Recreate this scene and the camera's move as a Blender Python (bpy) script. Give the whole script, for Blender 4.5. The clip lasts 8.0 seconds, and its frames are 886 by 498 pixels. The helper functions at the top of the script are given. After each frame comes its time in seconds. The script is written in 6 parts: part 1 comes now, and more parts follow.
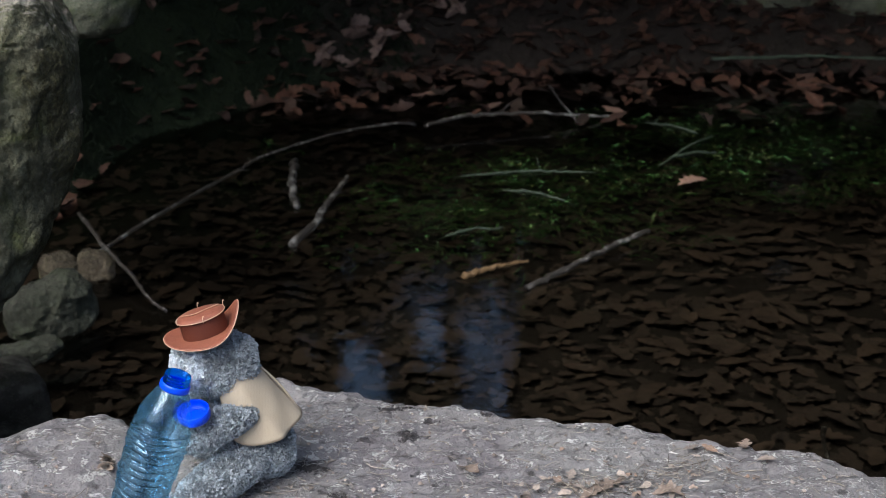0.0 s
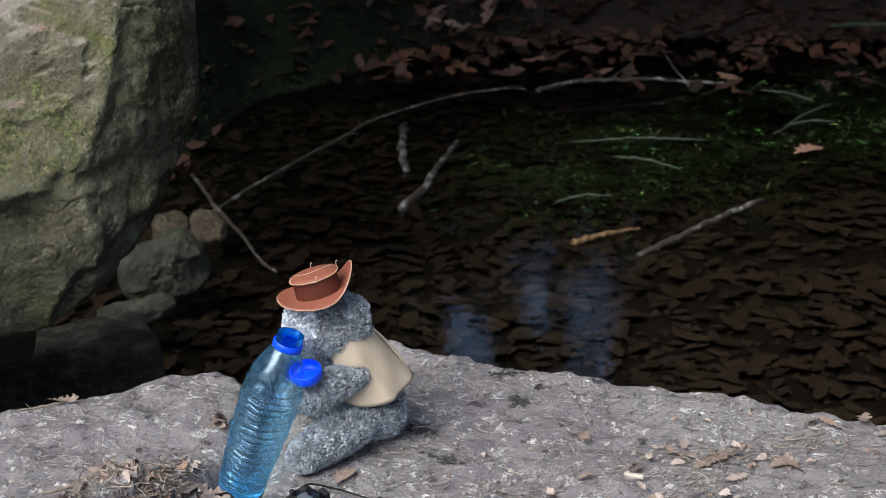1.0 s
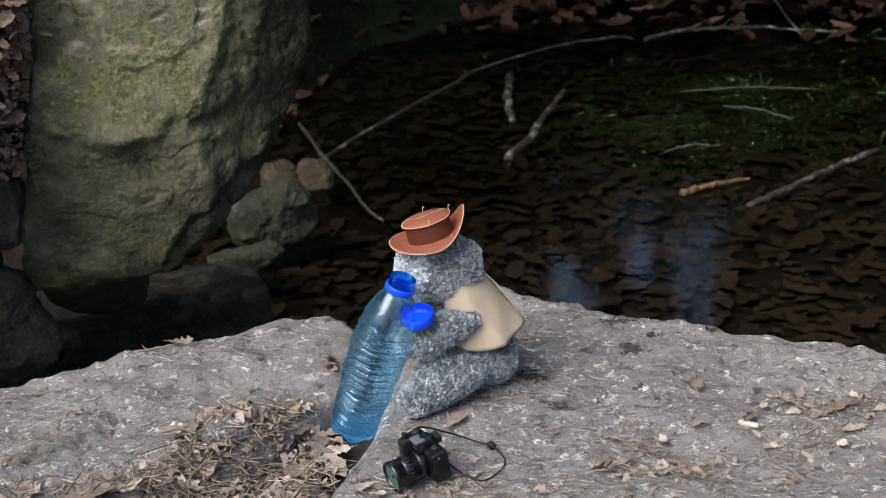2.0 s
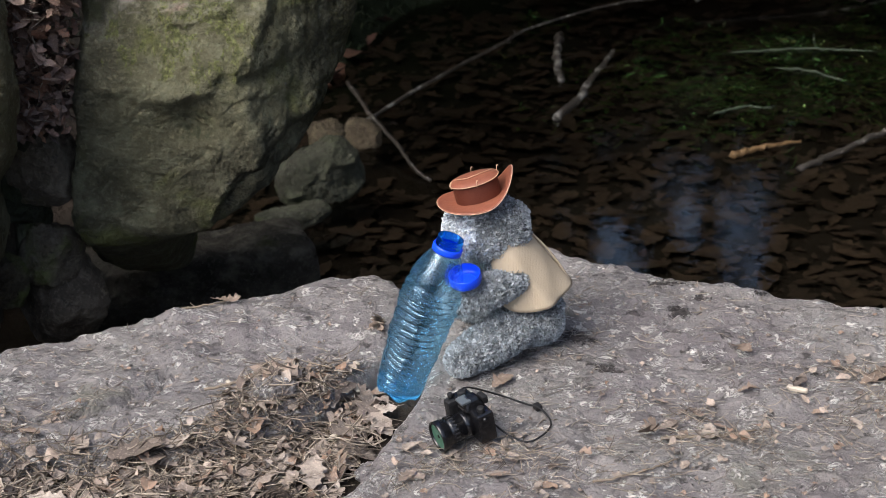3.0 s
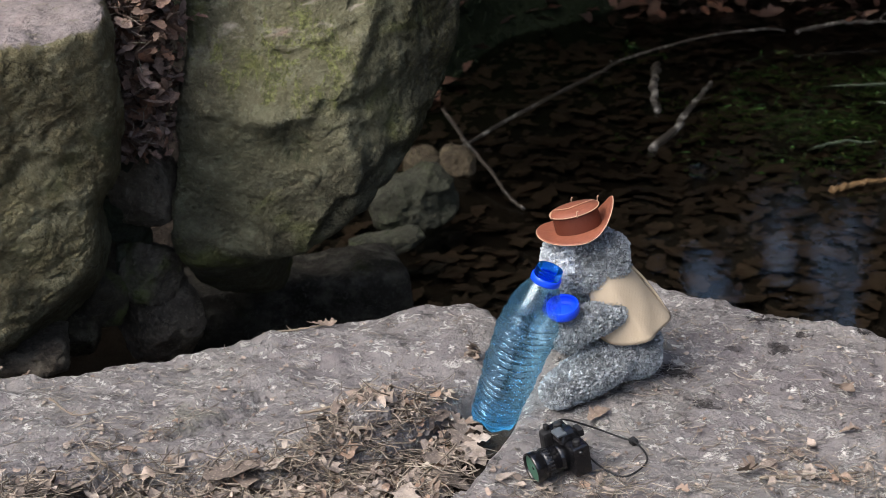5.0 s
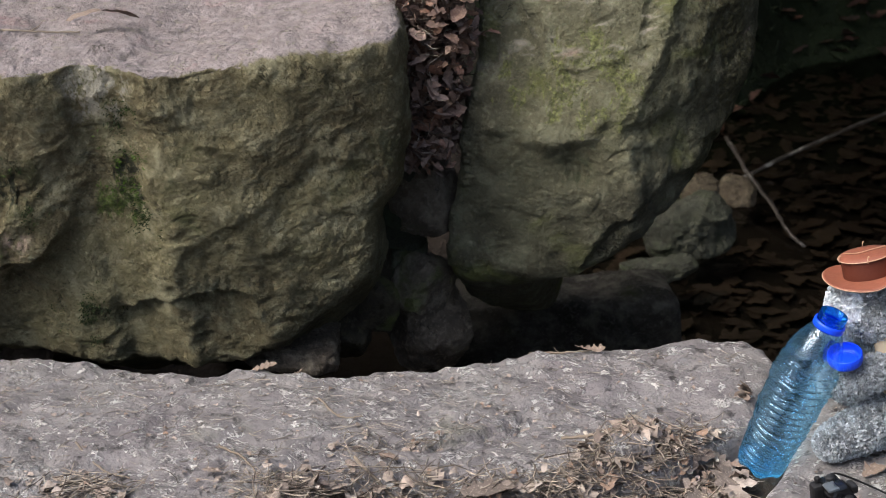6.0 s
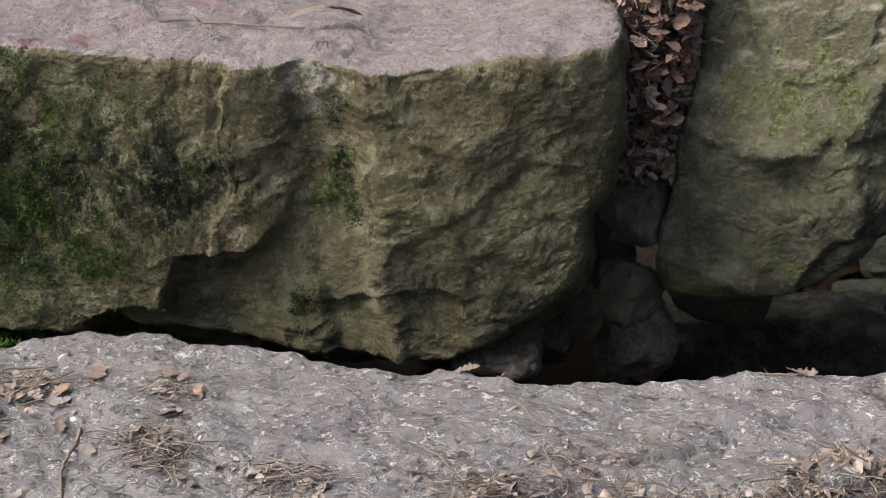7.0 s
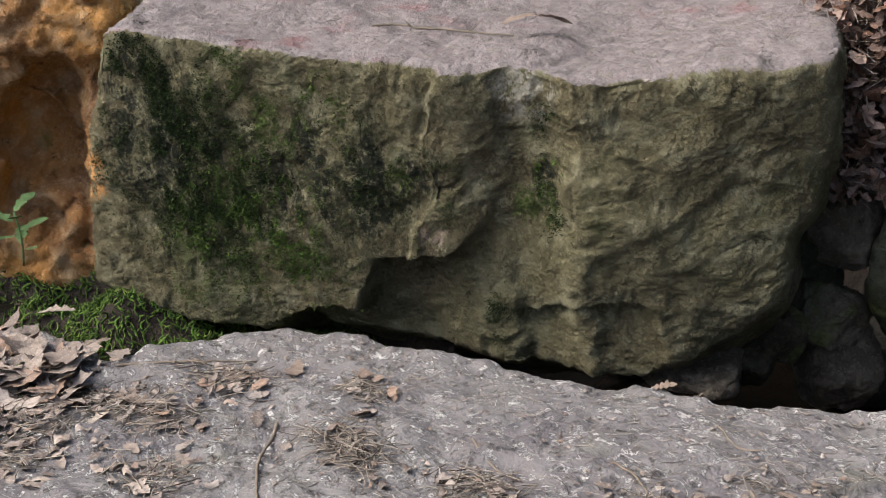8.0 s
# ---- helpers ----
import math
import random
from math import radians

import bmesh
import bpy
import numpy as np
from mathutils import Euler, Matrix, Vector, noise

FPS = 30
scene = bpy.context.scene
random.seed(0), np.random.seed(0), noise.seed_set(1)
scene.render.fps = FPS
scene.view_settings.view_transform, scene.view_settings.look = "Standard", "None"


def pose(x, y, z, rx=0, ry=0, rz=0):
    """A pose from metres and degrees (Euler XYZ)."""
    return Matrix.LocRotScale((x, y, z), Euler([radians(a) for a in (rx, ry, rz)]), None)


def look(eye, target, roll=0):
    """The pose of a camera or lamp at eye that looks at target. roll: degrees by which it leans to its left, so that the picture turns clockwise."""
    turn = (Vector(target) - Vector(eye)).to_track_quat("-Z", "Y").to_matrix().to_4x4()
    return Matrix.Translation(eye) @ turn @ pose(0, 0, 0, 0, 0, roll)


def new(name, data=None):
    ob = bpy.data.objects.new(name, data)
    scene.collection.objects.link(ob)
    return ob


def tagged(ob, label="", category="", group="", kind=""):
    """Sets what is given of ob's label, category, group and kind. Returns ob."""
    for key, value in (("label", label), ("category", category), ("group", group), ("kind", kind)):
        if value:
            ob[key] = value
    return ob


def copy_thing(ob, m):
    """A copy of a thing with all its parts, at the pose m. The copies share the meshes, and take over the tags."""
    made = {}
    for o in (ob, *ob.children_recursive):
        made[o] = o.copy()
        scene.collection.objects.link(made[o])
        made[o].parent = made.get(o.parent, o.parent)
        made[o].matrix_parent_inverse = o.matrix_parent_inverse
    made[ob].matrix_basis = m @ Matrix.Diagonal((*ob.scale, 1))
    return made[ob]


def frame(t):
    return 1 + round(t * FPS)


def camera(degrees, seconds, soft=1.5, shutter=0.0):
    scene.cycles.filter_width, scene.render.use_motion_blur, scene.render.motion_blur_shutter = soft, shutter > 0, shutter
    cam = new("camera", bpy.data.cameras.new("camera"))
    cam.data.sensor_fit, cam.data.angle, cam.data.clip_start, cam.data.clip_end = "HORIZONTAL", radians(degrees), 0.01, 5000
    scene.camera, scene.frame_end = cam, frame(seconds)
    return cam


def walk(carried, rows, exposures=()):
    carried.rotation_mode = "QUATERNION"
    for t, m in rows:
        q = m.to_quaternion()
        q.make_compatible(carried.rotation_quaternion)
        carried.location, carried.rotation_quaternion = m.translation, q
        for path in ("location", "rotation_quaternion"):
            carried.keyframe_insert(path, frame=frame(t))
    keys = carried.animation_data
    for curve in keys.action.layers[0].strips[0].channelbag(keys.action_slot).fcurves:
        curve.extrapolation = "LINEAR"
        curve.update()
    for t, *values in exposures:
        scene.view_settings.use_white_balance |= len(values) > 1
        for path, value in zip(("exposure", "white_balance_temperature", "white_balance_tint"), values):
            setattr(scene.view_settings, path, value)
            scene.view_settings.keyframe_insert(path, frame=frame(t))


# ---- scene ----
EXPO = 1.22
cam = camera(34.56, 8.0, 0.8)
cam.data.dof.use_dof, cam.data.dof.focus_distance, cam.data.dof.aperture_fstop = True, 1.78, 11.0
# seconds, eye, yaw to the left, pitch, roll
PATH = [
    (0.0, 0.0000, -0.0000, 0.9500, -0.000, -21.000, 0.000),
    (0.5, -0.0046, 0.0071, 0.9447, 2.278, -21.552, -0.493),
    (1.0, -0.0120, 0.0155, 0.9382, 4.552, -22.295, -0.738),
    (1.5, -0.0194, 0.0168, 0.9313, 6.731, -23.182, -1.441),
    (2.0, -0.0275, 0.0181, 0.9239, 8.994, -24.047, -2.149),
    (2.2, -0.0285, 0.0191, 0.9229, 9.869, -24.293, -2.104),
    (3.5, -0.0329, 0.0276, 0.9199, 11.548, -26.000, -2.742),
    (4.0, -0.0355, 0.0308, 0.9188, 12.179, -25.975, -2.967),
    (4.2, -0.0354, 0.0304, 0.9190, 12.237, -25.842, -2.838),
    (5.3, -0.0515, 0.0269, 0.9220, 18.034, -23.762, -2.771),
    (5.5, -0.0551, 0.0296, 0.9217, 20.858, -23.481, -2.881),
    (6.0, -0.0656, 0.0442, 0.9210, 26.481, -23.143, -2.740),
    (6.5, -0.0736, 0.0490, 0.9227, 30.724, -23.025, -2.760),
    (7.0, -0.0865, 0.0524, 0.9213, 35.146, -22.692, -3.001),
    (7.5, -0.0960, 0.0532, 0.9188, 39.248, -22.346, -2.933),
    (8.0, -0.1052, 0.0563, 0.9177, 43.419, -21.911, -3.579),
]
walk(cam, [(t, pose(x, y, z, 0, 0, yaw) @ pose(0, 0, 0, 90 + pitch, 0, 0) @ pose(0, 0, 0, 0, 0, roll))
           for t, x, y, z, yaw, pitch, roll in PATH], [(0.0, EXPO - 0.06, 5950, 6), (2.0, EXPO, 6300, 8), (4.0, EXPO + 0.03, 6450, 9), (8.0, EXPO + 0.12, 6500, 9)])

# ---- daylight: a bright overcast sky above a wooded hollow ----
SUN_EL, SUN_AZ = 50.0, -141.0
world = bpy.data.worlds.new("world")
scene.world = world
world.use_nodes = True
wn = world.node_tree.nodes
sky = wn.new("ShaderNodeTexSky")
sky.sky_type, sky.sun_disc = "NISHITA", False
sky.sun_elevation, sky.sun_rotation = radians(SUN_EL), radians(SUN_AZ)
sky.air_density, sky.dust_density, sky.ozone_density = 1.0, 4.0, 1.0
wn["Background"].inputs["Strength"].default_value = 0.15
world.node_tree.links.new(sky.outputs["Color"], wn["Background"].inputs["Color"])
sun = new("sun", bpy.data.lights.new("sun", "SUN"))
sun.data.energy, sun.data.angle, sun.data.color = 1.6, radians(45), (1.0, 0.975, 0.94)
ce = math.cos(radians(SUN_EL))
sun.matrix_world = look((10 * ce * math.sin(radians(SUN_AZ)), 10 * ce * math.cos(radians(SUN_AZ)), 10 * math.sin(radians(SUN_EL))), (0, 0, 0))

# ---- small library ----
rng = np.random.default_rng(7)
TABLE = rng.random((64, 64, 64)).astype(np.float32)


def vnoise(p):
    """Smooth value noise in -1..1 at the points p (n x 3)."""
    i = np.floor(p).astype(int)
    f = p - i
    f = f * f * f * (f * (f * 6 - 15) + 10)
    i &= 63
    j = (i + 1) & 63
    x, y, z = f[:, 0], f[:, 1], f[:, 2]
    c00 = TABLE[i[:, 0], i[:, 1], i[:, 2]] * (1 - x) + TABLE[j[:, 0], i[:, 1], i[:, 2]] * x
    c10 = TABLE[i[:, 0], j[:, 1], i[:, 2]] * (1 - x) + TABLE[j[:, 0], j[:, 1], i[:, 2]] * x
    c01 = TABLE[i[:, 0], i[:, 1], j[:, 2]] * (1 - x) + TABLE[j[:, 0], i[:, 1], j[:, 2]] * x
    c11 = TABLE[i[:, 0], j[:, 1], j[:, 2]] * (1 - x) + TABLE[j[:, 0], j[:, 1], j[:, 2]] * x
    return ((c00 * (1 - y) + c10 * y) * (1 - z) + (c01 * (1 - y) + c11 * y) * z) * 2 - 1


def fbm(p, size, octaves=4, seed=0.0, gain=0.5):
    out, amp, q = np.zeros(len(p)), 1.0, np.asarray(p, float) / size + seed * 7.31 + 100.0
    for k in range(octaves):
        out += amp * vnoise(q)
        q = q * 2.03 + 11.7
        amp *= gain
    return out


def ridged(p, size, octaves=3, seed=0.0):
    out, amp, q = np.zeros(len(p)), 1.0, np.asarray(p, float) / size + seed * 5.17 + 100.0
    for k in range(octaves):
        out += amp * (1 - 2 * np.abs(vnoise(q)))
        q = q * 2.07 + 5.3
        amp *= 0.5
    return out


def smooth(a, b, x):
    t = np.clip((x - a) / (b - a), 0, 1)
    return t * t * (3 - 2 * t)


def stairs(x, n, width=0.22):
    """Flat treads with short steep risers."""
    k = np.floor(x * n)
    return (k + smooth(1 - width, 1.0, x * n - k)) / n


def mesh(name, verts, faces, mats, parent=None, label="", shade=True, slots=None):
    me = bpy.data.meshes.new(name)
    verts = np.asarray(verts, np.float32)
    if isinstance(faces, np.ndarray):
        n, k = faces.shape
        me.vertices.add(len(verts))
        me.vertices.foreach_set("co", verts.ravel())
        me.loops.add(n * k)
        me.loops.foreach_set("vertex_index", faces.astype(np.int32).ravel())
        me.polygons.add(n)
        me.polygons.foreach_set("loop_start", np.arange(0, n * k, k, dtype=np.int32))
        me.update(calc_edges=True)
    else:
        me.from_pydata([tuple(v) for v in verts.tolist()], [], [tuple(f) for f in faces])
    me.validate()
    for m in (mats if isinstance(mats, (list, tuple)) else [mats]):
        me.materials.append(m)
    if slots is not None and len(slots) == len(me.polygons):
        me.polygons.foreach_set("material_index", np.asarray(slots, np.int32))
    if shade:
        me.polygons.foreach_set("use_smooth", [True] * len(me.polygons))
    ob = new(name, me)
    if parent:
        ob.parent = parent
    if label:
        ob["label"] = label
    return ob


def part(name, bm, material, parent=None, label="", shade=True):
    me = bpy.data.meshes.new(name)
    bm.to_mesh(me)
    bm.free()
    me.materials.append(material)
    if shade:
        me.polygons.foreach_set("use_smooth", [True] * len(me.polygons))
    ob = new(name, me)
    if parent:
        ob.parent = parent
    if label:
        ob["label"] = label
    return ob


def grid_faces(nu, nv, wrap=False):
    i = np.arange(nu if wrap else nu - 1)
    j = np.arange(nv - 1)
    a, b = np.meshgrid(i, j, indexing="ij")
    a2 = (a + 1) % nu
    return np.stack([a * nv + b, a2 * nv + b, a2 * nv + b + 1, a * nv + b + 1], -1).reshape(-1, 4)


def normals(v, f):
    n = np.zeros_like(v)
    fn = np.cross(v[f[:, 2]] - v[f[:, 0]], v[f[:, 3]] - v[f[:, 1]])
    for k in range(4):
        np.add.at(n, f[:, k], fn)
    return n / (np.linalg.norm(n, axis=1, keepdims=True) + 1e-12)


def hexa(corners, n, power=7.0):
    """A rounded box between eight corners (x left-right, y front-back, z low-high fastest): vertices, quads and box coordinates."""
    na, nb, nc = n
    grids = []
    for axis, side in ((0, 0), (0, 1), (1, 0), (1, 1), (2, 0), (2, 1)):
        o = [k for k in range(3) if k != axis]
        m = [n[o[0]], n[o[1]]]
        u, w = np.meshgrid(np.arange(m[0] + 1), np.arange(m[1] + 1), indexing="ij")
        q = np.zeros((m[0] + 1, m[1] + 1, 3), int)
        q[..., o[0]], q[..., o[1]], q[..., axis] = u, w, side * n[axis]
        flip = (side == 1) ^ (axis == 1)
        grids.append((q, flip))
    key = lambda q: (q[..., 0] * 4001 + q[..., 1]) * 4001 + q[..., 2]
    allk = np.concatenate([key(q).ravel() for q, _ in grids])
    allq = np.concatenate([q.reshape(-1, 3) for q, _ in grids])
    uk, first = np.unique(allk, return_index=True)
    abc = allq[first] / np.array(n)
    faces = []
    for q, flip in grids:
        idx = np.searchsorted(uk, key(q))
        f = np.stack([idx[:-1, :-1], idx[1:, :-1], idx[1:, 1:], idx[:-1, 1:]], -1).reshape(-1, 4)
        faces.append(f if flip else f[:, ::-1])
    p = abc * 2 - 1
    p = p / (np.abs(p) ** power).sum(1, keepdims=True) ** (1 / power)
    t = (p + 1) / 2
    c = np.array(corners, float).reshape(2, 2, 2, 3)
    v = np.zeros((len(t), 3))
    for i in (0, 1):
        for j in (0, 1):
            for k in (0, 1):
                wgt = (t[:, 0] if i else 1 - t[:, 0]) * (t[:, 1] if j else 1 - t[:, 1]) * (t[:, 2] if k else 1 - t[:, 2])
                v += wgt[:, None] * c[i, j, k]
    return v, np.concatenate(faces), abc


def rock(name, corners, n, material, seed, rough=1.0, power=7.0, size=0.3, shape=None, parent=None):
    """A weathered stone between eight corners."""
    v, f, abc = hexa(corners, n, power)
    if shape:
        v = shape(v, abc)
    nn = normals(v, f)
    d = 0.055 * size * fbm(v, size, 3, seed) + 0.045 * size * ridged(v + nn * 0.02, size * 0.45, 3, seed + 1) \
        + 0.020 * size * fbm(v, size * 0.10, 4, seed + 2) \
        + 0.007 * size * ridged(v * np.array([1.0, 1.0, 1.6]) + 0.02 * fbm(v, size * 0.2, 2, seed + 6)[:, None], size * 0.16, 3, seed + 4)
    v = v + nn * (d * rough)[:, None]
    return mesh(name, v, f, material, parent)


def box_corners(cx, cy, cz, sx, sy, sz, turn=0.0, tip=(0, 0), skew=0.12, seed=0):
    r = np.random.default_rng(seed)
    m = Euler((radians(tip[0]), radians(tip[1]), radians(turn))).to_matrix()
    out = []
    for i in (-1, 1):
        for j in (-1, 1):
            for k in (-1, 1):
                p = Vector([(i + r.uniform(-skew, skew)) * sx / 2, (j + r.uniform(-skew, skew)) * sy / 2, (k + r.uniform(-skew, skew)) * sz / 2])
                p = m @ p
                out.append((cx + p.x, cy + p.y, cz + p.z))
    return out


def poly_sdf(x, y, pts):
    """Signed distance to a polygon, positive inside."""
    pts = np.asarray(pts, float)
    d = np.full(x.shape, 1e9)
    inside = np.zeros(x.shape, bool)
    for k in range(len(pts)):
        a, b = pts[k], pts[(k + 1) % len(pts)]
        e = b - a
        t = np.clip(((x - a[0]) * e[0] + (y - a[1]) * e[1]) / (e @ e), 0, 1)
        d = np.minimum(d, np.hypot(x - a[0] - t * e[0], y - a[1] - t * e[1]))
        cross = ((a[1] > y) != (b[1] > y)) & (x < (b[0] - a[0]) * (y - a[1]) / (b[1] - a[1] + 1e-12) + a[0])
        inside ^= cross
    return np.where(inside, d, -d)


def curved(pts, times=3):
    """A smoother closed outline through the corner cutting of a polygon."""
    p = np.asarray(pts, float)
    for _ in range(times):
        q = np.roll(p, -1, 0)
        p = np.stack([0.75 * p + 0.25 * q, 0.25 * p + 0.75 * q], 1).reshape(-1, p.shape[1])
    return p


def tube(points, radii, sides=8, cap=True):
    """Vertices and faces of a tapered tube along points."""
    p = np.asarray(points, float)
    r = np.broadcast_to(np.asarray(radii, float), (len(p),))
    tang = np.gradient(p, axis=0)
    tang /= np.linalg.norm(tang, axis=1, keepdims=True) + 1e-12
    ref = np.array([0.0, 0.0, 1.0]) if abs(tang[0][2]) < 0.9 else np.array([1.0, 0.0, 0.0])
    verts = []
    for k in range(len(p)):
        a = np.cross(tang[k], ref)
        a /= np.linalg.norm(a) + 1e-12
        b = np.cross(a, tang[k])
        for s in range(sides):
            w = 2 * math.pi * s / sides
            verts.append(p[k] + r[k] * (math.cos(w) * a + math.sin(w) * b))
    faces = []
    for k in range(len(p) - 1):
        for s in range(sides):
            s2 = (s + 1) % sides
            faces.append((k * sides + s, k * sides + s2, (k + 1) * sides + s2, (k + 1) * sides + s))
    if cap:
        faces.append(tuple(range(sides))[::-1])
        faces.append(tuple((len(p) - 1) * sides + s for s in range(sides)))
    return verts, faces


def spline(pts, n=40):
    """Catmull-Rom through pts."""
    p = np.asarray(pts, float)
    p = np.vstack([2 * p[0] - p[1], p, 2 * p[-1] - p[-2]])
    out = []
    segs = len(p) - 3
    for k in range(n):
        u = k / (n - 1) * segs
        i = min(int(u), segs - 1)
        t = u - i
        a, b, c, d = p[i:i + 4]
        out.append(0.5 * (2 * b + (c - a) * t + (2 * a - 5 * b + 4 * c - d) * t * t + (3 * b - a - 3 * c + d) * t ** 3))
    return np.array(out)


def lathe(profile, sides=48):
    """Vertices and quads of a profile of (radius, height) turned about z."""
    pr = np.asarray(profile, float)
    w = np.linspace(0, 2 * math.pi, sides, endpoint=False)
    v = np.stack([np.outer(np.cos(w), pr[:, 0]), np.outer(np.sin(w), pr[:, 0]), np.tile(pr[:, 1], (sides, 1))], -1).reshape(-1, 3)
    return v, grid_faces(sides, len(pr), True)


class Pile:
    """Collects many small pieces into one mesh."""
    def __init__(self):
        self.v, self.f, self.n = [], [], 0

    def add(self, v, f):
        self.v.append(np.asarray(v, float))
        self.f += [tuple(int(i) + self.n for i in face) for face in f]
        self.n += len(v)

    def make(self, name, mats, parent=None, shade=True, label=""):
        return mesh(name, np.concatenate(self.v), self.f, mats, parent, label, shade)


def oak_leaf(size, r, curl=0.4, lobes=4, n=22):
    """A dry lobed leaf along x, its blade bent and cupped: vertices and triangles."""
    t = np.linspace(0, 1, n)
    half = np.sin(np.pi * t ** 0.8) ** 0.7 * (0.25 + 0.065 * np.cos(2 * np.pi * (lobes + r.uniform(-0.6, 1.2)) * t + r.uniform(0, 6)) + r.normal(0, 0.045, n)) * (0.55 + 0.6 * t)
    half = np.maximum(half, 0.012)
    half[0], half[-1] = 0.01, 0.02
    k1, k2, k3 = r.normal(0, curl, 3)
    rows = []
    for side in (1.0, 0.5, 0.0, -0.5, -1.0):
        y = half * side * (1 + r.normal(0, 0.10, n)) + 0.05 * r.normal() * np.sin(np.pi * t)
        z = 0.5 * k1 * (t - 0.5) ** 2 + abs(k2) * 1.3 * y * y + k3 * y * (t - 0.4) + r.normal(0, 0.012, n) * curl
        rows.append(np.stack([t - 0.5, y, z], -1))
    v = np.concatenate(rows) * size
    f = []
    for a in range(4):
        for b in range(n - 1):
            f.append((a * n + b, (a + 1) * n + b, (a + 1) * n + b + 1, a * n + b + 1))
    return v, f


def scrap(size, r, curl=0.4):
    """A broken bit of dry leaf."""
    n = 11
    w = np.linspace(0, 2 * np.pi, n, endpoint=False)
    rad = size * 0.5 * r.uniform(0.72, 1.08, n) * (1 + 0.25 * np.cos(2 * w + r.uniform(0, 6)))
    v = np.stack([rad * np.cos(w), rad * 0.7 * np.sin(w), size * curl * (r.normal(0, 0.2, n) + 0.35 * np.cos(2 * w + r.uniform(0, 6)))], -1)
    v = np.vstack([v, [[0, 0, 0]]])
    return v, [(k, (k + 1) % n, n) for k in range(n)]


def needle(length, radius, r, bend=0.1):
    p = np.zeros((4, 3))
    p[:, 0] = np.linspace(-0.5, 0.5, 4) * length
    p[:, 1] = bend * length * (np.linspace(-1, 1, 4) ** 2) * r.normal()
    v, f = tube(p, [radius, radius, radius * 0.9, radius * 0.4], 3, False)
    return np.array(v), f


def turned(v, at, yaw, pitch=0.0, roll=0.0):
    m = np.array(Euler((roll, pitch, yaw)).to_matrix())
    return np.asarray(v) @ m.T + np.asarray(at)


def twig_thing(name, pts, r0, r1, material, label, category, group="", knots=0.15, seed=0, side_twigs=0):
    r = np.random.default_rng(seed)
    p = spline(pts, 26)
    p = p + r.normal(0, 1, p.shape) * r0 * 0.25
    rad = np.linspace(r0, r1, 26) * (1 + r.uniform(-knots, knots, 26))
    v, f = tube(p, rad, 8)
    pile = Pile()
    pile.add(v, f)
    for k in range(side_twigs):
        i = r.integers(6, 22)
        d = r.normal(0, 1, 3)
        d[2] = abs(d[2]) * 0.5
        d /= np.linalg.norm(d)
        L = r.uniform(6, 16) * r0
        v, f = tube([p[i], p[i] + d * L * 0.5, p[i] + d * L + r.normal(0, 0.1, 3) * L], [r0 * 0.45, r0 * 0.35, r0 * 0.15], 6)
        pile.add(v, f)
    return tagged(pile.make(name, material), label, category, group)


def eulers(yaw, pitch, roll):
    """Rotation matrices (n x 3 x 3), as Euler((roll, pitch, yaw)) gives them."""
    cz, sz, cy, sy, cx, sx = np.cos(yaw), np.sin(yaw), np.cos(pitch), np.sin(pitch), np.cos(roll), np.sin(roll)
    return np.stack([np.stack([cz * cy, cz * sy * sx - sz * cx, cz * sy * cx + sz * sx], -1),
                     np.stack([sz * cy, sz * sy * sx + cz * cx, sz * sy * cx - cz * sx], -1),
                     np.stack([-sy, cy * sx, cy * cx], -1)], -2)


def sprays(shape, at, size, yaw, pitch, roll):
    """Many small quads of one shape (4 x 3): vertices and faces."""
    v = np.einsum("nij,kj->nki", eulers(yaw, pitch, roll), shape) * size[:, None, None] + at[:, None, :]
    return v.reshape(-1, 3), np.arange(len(at) * 4).reshape(-1, 4)

